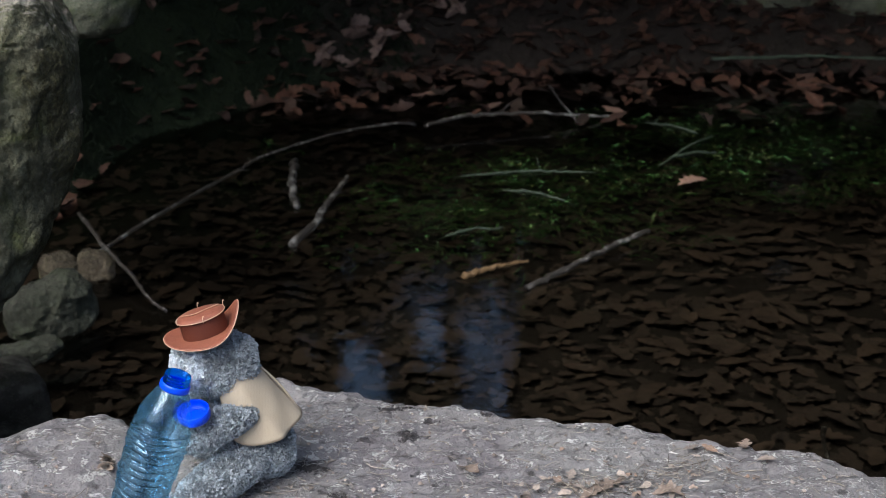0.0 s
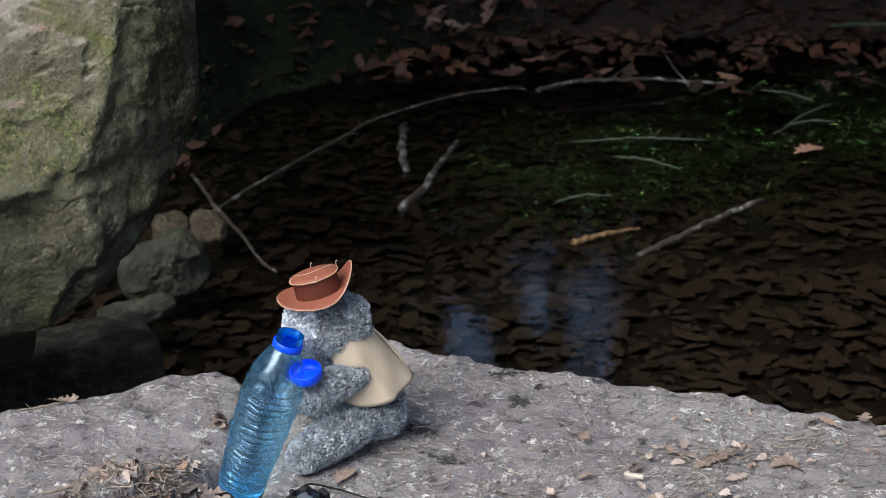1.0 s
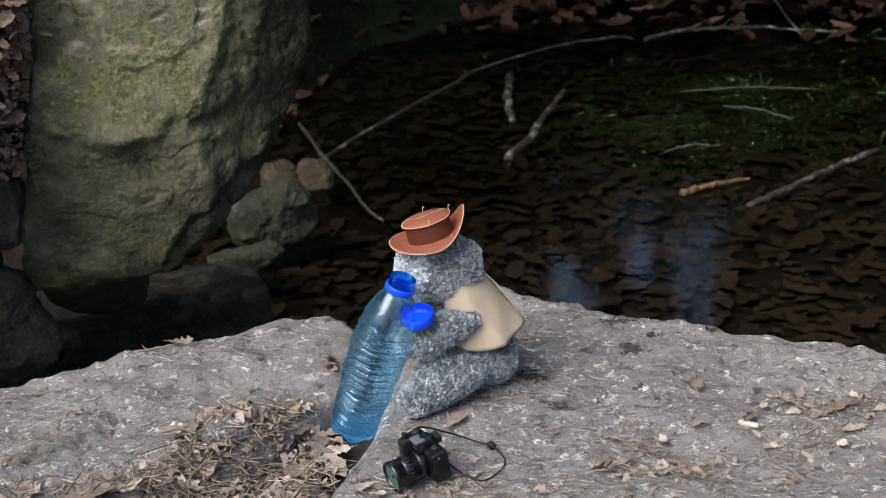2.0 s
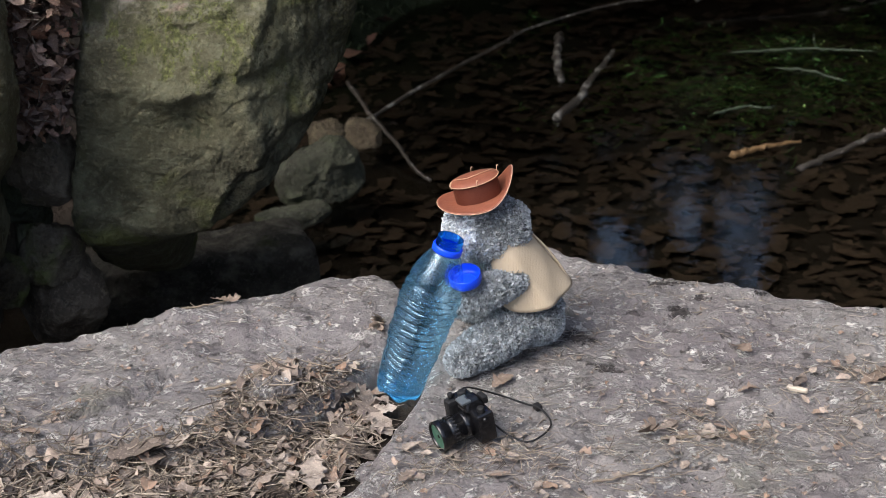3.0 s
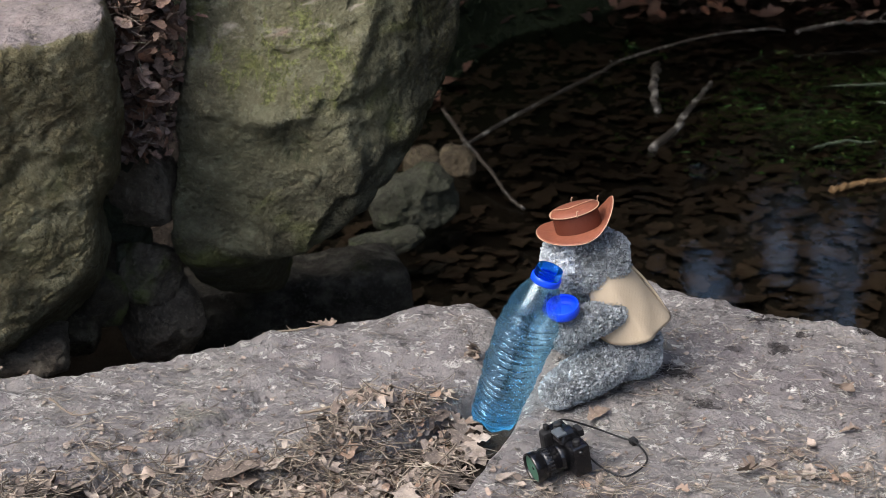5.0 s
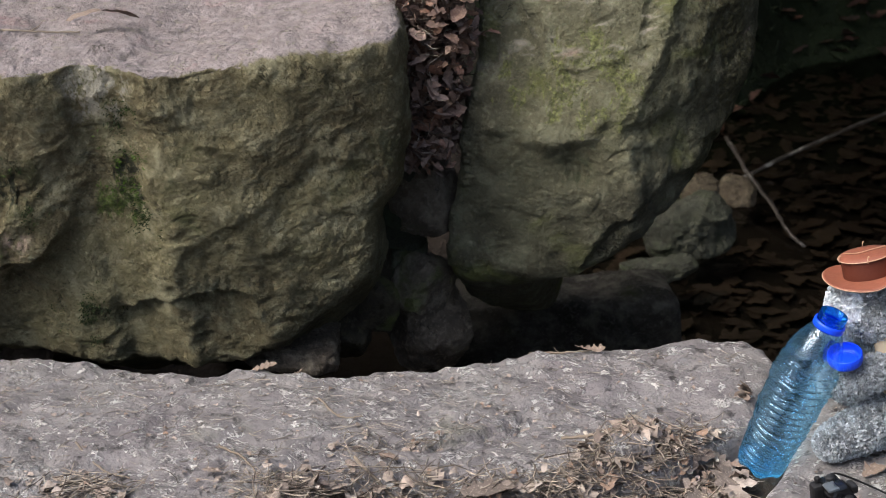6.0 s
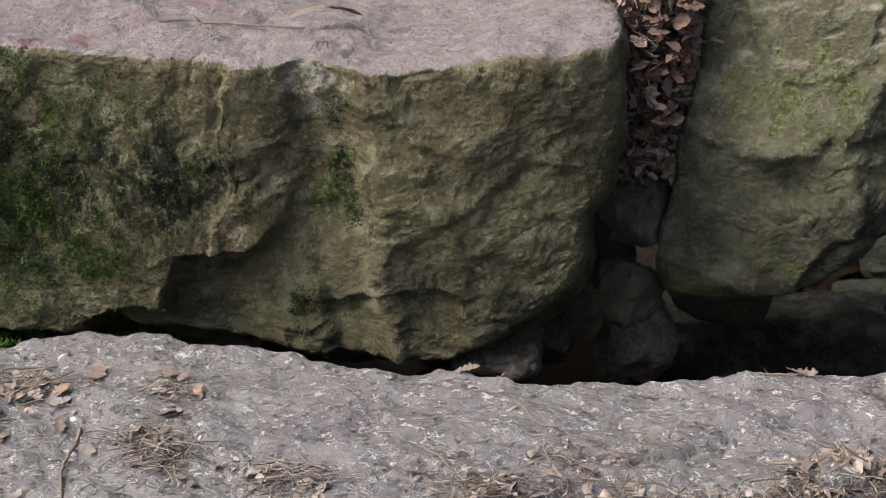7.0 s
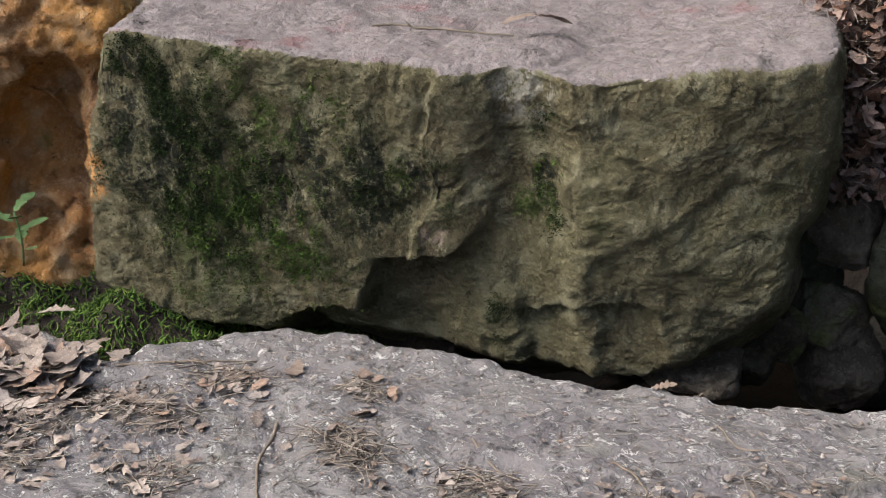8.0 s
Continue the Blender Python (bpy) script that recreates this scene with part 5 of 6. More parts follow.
toy = mesh("plush_toy", np.concatenate(toy_v + [hair_v]), np.concatenate(toy_f + [hair_f]), [mat_furbase, mat_fur, mat_furwhite], slots=toy_s + hair_s)
tagged(toy, "grey plush animal toy with white face drinking from a bottle", "plush toy")

# vest
vest = new("vest")
tagged(vest, "small beige corduroy vest worn by the plush toy", "vest")


def vest_panel(w0, w1, z0, z1, sgn):
    nu, nv = 30, 22
    v = []
    for i in range(nu):
        w = w0 + (w1 - w0) * i / (nu - 1)
        for j in range(nv):
            h = j / (nv - 1)
            z = z0 + (z1 - z0) * h + (0.014 * math.sin(w) ** 2 * (1 - h) * -1 + 0.001 * (1 - h) * math.cos(w))
            ca = 0.018 - 0.030 * h
            ra = 0.050 - 0.014 * h + 0.008 * (1 - h) * max(math.cos(w), 0) ** 3
            rd = 0.053 - 0.016 * h
            fold = 0.0012 * math.sin(7 * w + 6 * h) * (1 - h) + 0.0035 * math.exp(-((w - 1.0 - 0.5 * h) / 0.16) ** 2) * (1 - h)
            v.append(tp(ca + (ra + fold) * math.cos(w), -sgn * (rd + fold) * math.sin(w), z + 0.010 * h * math.cos(w) * -1))
    f = grid_faces(nu, nv)
    me = mesh("panel", np.array(v), f if sgn > 0 else f[:, ::-1], mat_cord, vest)
    s = me.modifiers.new("thickness", "SOLIDIFY")
    s.thickness, s.offset = 0.0022, 0
    return me


vest_panel(0.0, radians(132), 0.084, 0.166, 1)
vest_panel(0.0, radians(132), 0.084, 0.166, -1)
seam = spline([tp(0.075, -0.001, 0.086), tp(0.059, -0.001, 0.114), tp(0.042, -0.001, 0.138), tp(0.027, -0.001, 0.155)], 16)
v, f = tube(seam, 0.0016, 6)
mesh("seam", v, f, mat_cord, vest)

# hat
hat = new("hat")
tagged(hat, "brown leather cowboy hat with pale stitching on the toy's head", "hat")
hat.matrix_world = Matrix.Translation(tp(-0.039, -0.006, 0.211)) @ pose(0, 0, 0, 0, 0, 11.5) @ pose(0, 0, 0, -3, -14, 0)
nu, nv = 72, 14
brim = []
for i in range(nu):
    w = 2 * math.pi * i / nu
    for j in range(nv):
        q = j / (nv - 1)
        rad = 0.026 + 0.0245 * q + 0.002 * q * math.cos(2 * w)
        x, y = rad * math.cos(w), rad * 0.98 * math.sin(w)
        up = max(abs(math.cos(w)), 0) ** 2.2 * q ** 1.8
        z = (0.027 if x > 0 else 0.010) * up - 0.004 * q * abs(math.sin(w)) + 0.0015 * math.sin(3 * w + 1) * q
        brim.append((x * (1 - (0.05 if x > 0 else 0.0) * up), y, z))
ob = mesh("brim", brim, grid_faces(nu, nv, True), mat_leather, hat)
s = ob.modifiers.new("thickness", "SOLIDIFY")
s.thickness = 0.0018
rim = np.array(brim).reshape(nu, nv, 3)[:, -1]
v, f = tube(np.vstack([rim, rim[:2]]), 0.0007, 6, False)
mesh("brim_edge", v, f, mat_thread, hat)
prof = [(0.0275, 0.0), (0.0278, 0.004), (0.0272, 0.022), (0.0270, 0.026)]
v, f = lathe(prof, 64)
mesh("crown", v * np.array([1.06, 0.92, 1]), f, mat_leatherdark, hat)
prof = [(0.0005, 0.0275), (0.016, 0.0280), (0.0290, 0.0265), (0.0293, 0.0255), (0.0288, 0.0245), (0.001, 0.0245)]
v, f = lathe(prof, 64)
mesh("crown_top", v * np.array([1.06, 0.92, 1]) + np.array([0, 0, 0]), f, mat_leather, hat)
ring = np.array([(0.0296 * 1.06 * math.cos(t), 0.0296 * 0.92 * math.sin(t), 0.0256) for t in np.linspace(0, 2 * math.pi, 60)])
v, f = tube(ring, 0.0007, 5, False)
mesh("seam", v, f, mat_thread, hat)
v, f = tube(spline([(-0.024, 0.006, 0.0288), (-0.008, -0.001, 0.0292), (0.008, 0.004, 0.0292), (0.024, 0.010, 0.0285)], 20), 0.0006, 5)
mesh("scratch_seam", v, f, mat_thread, hat)
for w in (-160, -85, 20, 95):
    c = np.array([0.0300 * 1.06 * math.cos(radians(w)), 0.0300 * 0.92 * math.sin(radians(w)), 0.0265])
    v, f = tube(spline([c + (0, 0, -0.003), c + (0.0005, 0, 0.002), c + (0.002, 0.001, 0.0055), c + (0.003, 0.001, 0.004)], 10), 0.0006, 5)
    mesh("stitch", v, f, mat_thread, hat)

# ---- bottle ----
bottle = new("bottle")
tagged(bottle, "clear blue ribbed plastic water bottle standing tilted on leaf litter", "bottle")
axis = Vector((0.074 * 0.98, 0.074 * 0.2, 0.206)).normalized()
bottle.matrix_world = Matrix.Translation((-0.396, 1.545, -0.024)) @ axis.to_track_quat("Z", "Y").to_matrix().to_4x4()
prof = [(0.004, 0.006), (0.014, 0.0035), (0.021, 0.0), (0.026, 0.001), (0.0285, 0.005), (0.0300, 0.012)]
z, rib = 0.014, 0
while z < 0.158:
    wide = float(bent(z, [(0.0, 0.0300), (0.03, 0.0315), (0.06, 0.0338), (0.09, 0.0362), (0.12, 0.0376), (0.145, 0.0374), (0.17, 0.0345)]))
    deep = 0.0042 if rib % 4 == 3 else 0.0030
    prof += [(wide - deep * (0.5 + 0.5 * math.cos(2 * math.pi * q / 12)) ** 2.6, z + 0.0090 * q / 12) for q in range(12)]
    z, rib = z + 0.0090, rib + 1
prof += [(0.0342, 0.1645), (0.0335, 0.170), (0.0310, 0.178), (0.0270, 0.188), (0.0220, 0.198), (0.0180, 0.205), (0.0168, 0.207)]
base_n = 6
v, f = lathe(prof[base_n - 1:], 96)
ang = np.arctan2(v[:, 1], v[:, 0])
wob = smooth(0.012, 0.03, v[:, 2]) * smooth(0.172, 0.15, v[:, 2])
v[:, 2] += wob * (0.0030 * np.sin(ang + v[:, 2] * 30) + 0.0022 * fbm(v, 0.03, 2, 6))
v[:, :2] *= (1 + 0.012 * np.sin(3 * ang + 55 * v[:, 2]) * wob)[:, None]
v[:, :2] *= (1 + 0.050 * fbm(v * np.array([1.0, 1.0, 1.6]), 0.015, 3, 5) * wob)[:, None]
body = mesh("body", v, f, mat_pet, bottle)
body.visible_shadow = False
wall = body.modifiers.new("thickness", "SOLIDIFY")
wall.thickness, wall.offset = 0.0006, -1
v, f = lathe(prof[:base_n], 60)
ang = np.arctan2(v[:, 1], v[:, 0])
v[:, 2] += smooth(0.012, 0.0, v[:, 2]) * 0.003 * np.cos(5 * ang)
foot_ob = mesh("base", v, f, mat_petbase, bottle, "bright blue lobed bottle base")
foot_ob.visible_shadow = False
wall = foot_ob.modifiers.new("thickness", "SOLIDIFY")
wall.thickness, wall.offset = 0.0008, -1
v, f = lathe([(0.0150, 0.207), (0.0150, 0.225), (0.0160, 0.2255), (0.0165, 0.224), (0.0160, 0.2225), (0.0158, 0.221), (0.0167, 0.220), (0.0158, 0.2185), (0.0158, 0.2165), (0.0167, 0.2155), (0.0158, 0.214), (0.0158, 0.208)], 64)
mesh("neck", v, f, mat_petneck, bottle, "deep blue threaded neck")
v, f = lathe([(0.0165, 0.206), (0.0185, 0.206), (0.0188, 0.2075), (0.0188, 0.2125), (0.0183, 0.214), (0.0167, 0.214)], 64)
mesh("tamper_ring", v, f, mat_blue, bottle, "bright blue tamper ring")

cap = new("bottle_cap")
tagged(cap, "bright blue screw cap held open on the toy's paw", "bottle cap")
cap.matrix_world = Matrix.Translation(tp(-0.061, -0.067, 0.125)) @ pose(0, 0, 0, 14, -4, 0)
v, f = lathe([(0.0003, 0.0), (0.017, 0.0), (0.0192, 0.0008), (0.0198, 0.003), (0.0198, 0.0135), (0.0192, 0.0142), (0.0185, 0.0135), (0.0182, 0.011), (0.0186, 0.010), (0.0182, 0.009), (0.0182, 0.003), (0.0150, 0.002), (0.0003, 0.002)], 80)
mesh("shell", v, f, mat_blue, cap)
v, f = lathe([(0.0125, 0.002), (0.0125, 0.0042), (0.0135, 0.0042), (0.0135, 0.002)], 60)
mesh("seal_ring", v, f, mat_blue, cap)
for k in range(60):
    w = 2 * math.pi * k / 60
    c, sn = math.cos(w), math.sin(w)
    if k % 2 == 0:
        q = [(0.0197 * c - 0.0004 * sn, 0.0197 * sn + 0.0004 * c), (0.0203 * c, 0.0203 * sn), (0.0197 * c + 0.0004 * sn, 0.0197 * sn - 0.0004 * c)]
        mesh("rib", [(x, y, zz) for zz in (0.003, 0.0125) for x, y in q], [(0, 1, 4, 3), (1, 2, 5, 4), (0, 2, 1), (3, 4, 5)], mat_blue, cap)

# ---- toy camera with its cord ----
tcam = new("toy_camera")
tagged(tcam, "small black toy camera with green lens disc and wrist cord", "toy camera")
CL, CW = Vector((-0.77, -0.638, 0)), Vector((0.638, -0.77, 0))
tcam.matrix_world = Matrix.Translation((-0.278, 1.424, surf(-0.278, 1.424))) @ Matrix(((CW.x, -CL.x, 0, 0), (CW.y, -CL.y, 0, 0), (0, 0, 1, 0), (0, 0, 0, 1))) @ pose(0, 0, 0.0035, 8, 0, 0) @ Matrix.Scale(1.08, 4)


def bevel_box(name, c, s, material, parent, bevel=0.0015, taper=1.0, label="", segments=2):
    bm = bmesh.new()
    bmesh.ops.create_cube(bm, size=1)
    for vv in bm.verts:
        k = taper if vv.co.z > 0 else 1.0
        vv.co = Vector((vv.co.x * s[0] * k + c[0], vv.co.y * s[1] * k + c[1], vv.co.z * s[2] + c[2]))
    bmesh.ops.bevel(bm, geom=bm.edges[:], offset=bevel, segments=segments, affect="EDGES", profile=0.6)
    return part(name, bm, material, parent, label, False)


def ring_part(name, prof, axis_pose, material, parent, sides=48, label=""):
    v, f = lathe(prof, sides)
    m = np.array(axis_pose)
    v = v @ m[:3, :3].T + m[:3, 3]
    return mesh(name, v, f, material, parent, label)


# local axes: x along the body, -y the way the lens looks, z up
bevel_box("body", (0, 0.004, 0.021), (0.060, 0.020, 0.036), mat_black, tcam, 0.003)
bevel_box("grip", (-0.024, -0.009, 0.020), (0.013, 0.014, 0.034), mat_blacksoft, tcam, 0.004)
bevel_box("viewfinder_hump", (0.002, 0.002, 0.043), (0.022, 0.026, 0.012), mat_black, tcam, 0.003, 0.6)
bevel_box("flash_cover", (0.002, -0.006, 0.0475), (0.015, 0.012, 0.003), plain("grey_plastic", (0.07, 0.08, 0.09), 0.3, 0.5), tcam, 0.001)
bevel_box("eyepiece", (0.002, 0.017, 0.040), (0.014, 0.007, 0.009), mat_blacksoft, tcam, 0.002)
for x, y, rr in ((-0.020, 0.004, 0.0048), (-0.025, -0.008, 0.003), (-0.012, -0.003, 0.0028), (0.020, 0.004, 0.0042)):
    ring_part("dial", [(0.0002, 0.0435), (rr * 0.9, 0.0435), (rr, 0.0427), (rr, 0.039)], pose(x, y, 0), mat_blacksoft, tcam, 28)
for x in (-0.031, 0.031):
    ring_part("strap_lug", [(0.0012, -0.002), (0.0024, -0.002), (0.0024, 0.002), (0.0012, 0.002), (0.0012, -0.002)], pose(x, 0.002, 0.034, 90, 0, 0), mat_black, tcam, 20)
lens_pose = pose(0.004, -0.005, 0.0195, 90, 0, 0) @ Matrix.Diagonal((0.92, 0.92, 0.88, 1))
lens = ring_part("lens", [(0.013, 0.0), (0.0165, 0.001), (0.0165, 0.010), (0.0158, 0.0108), (0.0165, 0.0116), (0.0165, 0.020), (0.0175, 0.021), (0.0175, 0.029), (0.0168, 0.030),
                          (0.0168, 0.0325), (0.0180, 0.0335), (0.0188, 0.043), (0.0190, 0.046), (0.0172, 0.0465), (0.0165, 0.0435)], lens_pose, mat_black, tcam, 56)
ring_part("front_disc", [(0.0002, 0.0432), (0.0170, 0.0432)], lens_pose, mat_greenglass, lens, 48, "dull green lens disc")
ring_part("disc_dot", [(0.0002, 0.0440), (0.0022, 0.0438), (0.0024, 0.0430)], lens_pose, mat_black, lens, 20)
for k in range(22):
    w = 360 / 22 * k
    bm_pose = lens_pose @ pose(0, 0, 0, 0, 0, w)
    m = np.array(bm_pose)
    q = np.array([(0.0174, sy * 0.0011, zz) for zz in (0.0218, 0.0284) for sy in (-1, 1)] + [(0.0181, sy * 0.0009, zz) for zz in (0.0222, 0.028) for sy in (-1, 1)])
    mesh("grip_rib", q @ m[:3, :3].T + m[:3, 3], [(4, 5, 7, 6), (0, 1, 5, 4), (2, 6, 7, 3), (0, 4, 6, 2), (1, 3, 7, 5)], mat_blacksoft, lens, "", False)
inv = tcam.matrix_world.inverted()


def wl(x, y, z):
    return inv @ Vector((x, y, surf(x, y) + z))


cordpts = [wl(-0.298, 1.442, 0.040), wl(-0.292, 1.470, 0.036), wl(-0.258, 1.490, 0.018), wl(-0.225, 1.490, 0.008), wl(-0.206, 1.482, 0.006), wl(-0.190, 1.456, 0.006),
           wl(-0.193, 1.429, 0.006), wl(-0.209, 1.411, 0.006), wl(-0.226, 1.412, 0.007), wl(-0.242, 1.420, 0.012), wl(-0.254, 1.418, 0.024), wl(-0.258, 1.404, 0.034)]
v, f = tube(spline(cordpts, 70), 0.0011, 8)
mesh("wrist_cord", v, f, mat_blacksoft, tcam)
bp = wl(-0.210, 1.490, 0.005)
bead = bevel_box("cord_bead", (bp.x, bp.y, bp.z), (0.010, 0.008, 0.007), mat_blacksoft, tcam, 0.002)

# ---- leaf litter, needles, chips and twigs on the slabs ----
r = np.random.default_rng(12)
# earth in the joint between the slabs
jx, jy = np.meshgrid(np.linspace(-1.02, -0.30, 90), np.linspace(0.5, 1.86, 150), indexing="ij")
pj = np.stack([jx, jy, np.zeros_like(jx)], -1).reshape(-1, 3)
jz = -0.036 + 0.012 * fbm(pj, 0.12, 4, 4).reshape(jx.shape) - 0.02 * smooth(1.6, 1.85, jy)
jf = grid_faces(90, 150)
jin = poly_sdf(jx, jy, [(-1.0, 0.5), (-0.97, 1.30), (-0.66, 1.40), (-0.54, 1.55), (-0.50, 1.74), (-0.33, 1.82), (-0.31, 0.5)]).ravel()
joint = mesh("soil_bed", np.stack([jx, jy, jz], -1).reshape(-1, 3), jf[(jin[jf] > 0).all(1)], mat_soil)
tagged(joint, "dark crumbly soil filling the joint between the slabs", "soil", kind="stuff")


joint_z = Field(lambda x, y: -0.036 + 0.012 * fbm(np.stack([x, y, 0 * x], -1).reshape(-1, 3), 0.12, 4, 4).reshape(x.shape) - 0.02 * smooth(1.6, 1.85, y), -1.02, -0.3, 0.5, 1.86, 0.01)
moss_z = Field(lambda x, y: -0.15 + 0.15 * smooth(1.05, 1.45, y) * smooth(-1.7, -2.15, x) + 0.05 * fbm(np.stack([x, y, 0 * x], -1).reshape(-1, 3), 0.12, 3, 9).reshape(x.shape), -2.9, -1.6, 0.95, 1.72, 0.01)


def rest(x, y):
    return max(surf(x, y), joint_z(x, y) if -1.02 < x < -0.3 else -9)


JOINT = [(-0.92, 0.9), (-0.90, 1.26), (-0.80, 1.335), (-0.68, 1.36), (-0.60, 1.41), (-0.575, 1.49), (-0.53, 1.545), (-0.45, 1.56), (-0.41, 1.545), (-0.392, 1.48), (-0.405, 1.40), (-0.43, 1.32), (-0.46, 1.24), (-0.52, 0.9)]


in_joint = Field(lambda x, y: poly_sdf(x, y, JOINT), -1.02, -0.3, 0.9, 1.7, 0.01)


litter, needles, straw = Pile(), Pile(), Pile()
placed = 0
while placed < 1700:
    x, y = r.uniform(-0.95, -0.36), r.uniform(1.0, 1.6)
    if in_joint(x, y) < r.uniform(-0.010, 0.03) * (x > -0.5 or y < 1.3) + r.uniform(-0.02, 0.05) * (x < -0.5 and y >= 1.3):
        continue
    placed += 1
    if y > 1.47 and r.random() < 0.2:
        continue
    z = rest(x, y) + 0.004 + abs(r.normal(0, 0.009))
    v, f = oak_leaf(r.uniform(0.026, 0.07), r, 0.6, 4, 16) if r.random() < 0.16 else scrap(r.uniform(0.006, 0.026), r, 0.6)
    litter.add(turned(v, (x, y, z), r.uniform(0, 6.3), r.normal(0, 0.20), r.normal(0, 0.20)), f)
placed = 0
while placed < 6500:
    x, y = r.uniform(-0.98, -0.34), r.uniform(1.0, 1.62)
    if in_joint(x, y) < r.uniform(-0.014, 0.03):
        continue
    placed += 1
    if y > 1.47 and r.random() < 0.6:
        continue
    z = rest(x, y) + 0.006 + abs(r.normal(0, 0.008))
    v, f = needle(r.uniform(0.015, 0.055), r.uniform(0.0005, 0.0013), r)
    needles.add(turned(v, (x, y, z), r.uniform(0, 6.3), r.normal(0, 0.2)), f)
# heaps on the slabs: place, spread, leaves, needles
HEAPS = [(-1.303, 1.127, 0.045, 8, 120), (-1.11, 1.155, 0.04, 12, 60), (-1.599, 1.168, 0.05, 26, 60), (-1.677, 1.027, 0.06, 46, 70), (-1.396, 1.251, 0.03, 8, 40),
         (-1.74, 0.93, 0.06, 46, 60), (-1.461, 0.941, 0.05, 20, 40), (-1.60, 1.05, 0.06, 20, 60), (-1.70, 0.86, 0.07, 40, 60), (-0.03, 1.511, 0.03, 12, 14), (0.01, 1.441, 0.05, 26, 46),
         (0.17, 1.60, 0.05, 26, 24), (-0.245, 1.385, 0.06, 26, 46), (-0.095, 1.36, 0.06, 10, 20), (0.13, 1.52, 0.06, 12, 30), (0.25, 1.60, 0.07, 16, 20), (0.33, 1.66, 0.05, 14, 16),
         (-0.15, 1.33, 0.07, 12, 20), (-0.32, 1.34, 0.05, 16, 30), (-0.84, 1.35, 0.03, 10, 24), (-0.79, 1.40, 0.02, 6, 14), (-0.93, 1.24, 0.05, 16, 30)]
for hx, hy, s, nl, nn_ in HEAPS:
    big = 1.3 if hx < -1.0 else 0.9
    for k in range(int(nl * (1.6 if hx < -1.0 else 1.0))):
        x, y = r.normal(hx, s), r.normal(hy, s * 0.6)
        v, f = oak_leaf(big * r.uniform(0.015, 0.036), r, 0.4, 4, 12) if r.random() < 0.25 else scrap(big * r.uniform(0.005, 0.020), r, 0.35)
        litter.add(turned(v, (x, y, rest(x, y) + 0.003 + abs(r.normal(0, 0.004))), r.uniform(0, 6.3), r.normal(0, 0.13), r.normal(0, 0.13)), f)
    for k in range(int(nn_ * 1.8)):
        x, y = r.normal(hx, s * 0.75), r.normal(hy, s * 0.45)
        v, f = needle(big * r.uniform(0.015, 0.045), big * r.uniform(0.0005, 0.0008), r)
        (needles if r.random() < 0.75 else straw).add(turned(v, (x, y, rest(x, y) + 0.003 + abs(r.normal(0, 0.004))), r.uniform(0, 6.3), r.normal(0, 0.1)), f)
for k in range(4600):
    x, y = r.uniform(-1.75, 0.7), r.uniform(1.0, 1.85)
    z = surf(x, y)
    if z < -0.03 or min(surf(x, y + 0.03), surf(x - 0.02, y + 0.02), surf(x + 0.02, y + 0.02)) < z - 0.012:
        continue
    if r.random() < 0.62:
        v, f = needle(r.uniform(0.006, 0.034), r.uniform(0.0004, 0.0009), r, 0.22)
        straw.add(turned(v, (x, y, z + 0.0012), r.uniform(0, 6.3)), f)
    else:
        v, f = scrap(r.uniform(0.003, 0.010), r, 0.4)
        litter.add(turned(v, (x, y, z + 0.003), r.uniform(0, 6.3)), f)
# leaves packed into the cleft between block and boulder
cleft = Pile()
for k in range(1500):
    t = r.random()
    x, y, z = -1.06 + 0.036 * r.normal() - 0.02 * (1 - t), 1.99 + r.uniform(-0.05, 0.08) + 0.05 * t, 0.14 + 0.38 * t
    v, f = oak_leaf(r.uniform(0.018, 0.048), r, 0.9, 4, 11)
    cleft.add(turned(v, (x, y, z), r.uniform(0, 6.3), r.normal(0.3, 0.6), r.normal(0.4, 0.6)), f)
for k in range(260):
    t = r.random()
    v, f = needle(r.uniform(0.02, 0.045), 0.0011, r)
    needles.add(turned(v, (-1.06 + r.uniform(-0.04, 0.04), 1.97 + r.uniform(-0.04, 0.06) + 0.05 * t, 0.16 + 0.38 * t), r.uniform(0, 6.3), r.normal(0.4, 0.6)), f)
tagged(cleft.make("cleft_leaves", mat_cleftleaf), "dark dry leaves packed in the cleft between boulders", "leaf litter", kind="stuff")
tagged(straw.make("straw_litter", mat_straw), "pale broken needles and straw strewn over the slabs", "needle litter", kind="stuff")
tagged(litter.make("leaf_litter", mat_leaf), "dry brown leaf scraps strewn over the slabs", "leaf litter", kind="stuff")
tagged(needles.make("needle_litter", mat_needle), "dry brown conifer needles scattered on stone", "needle litter", kind="stuff")

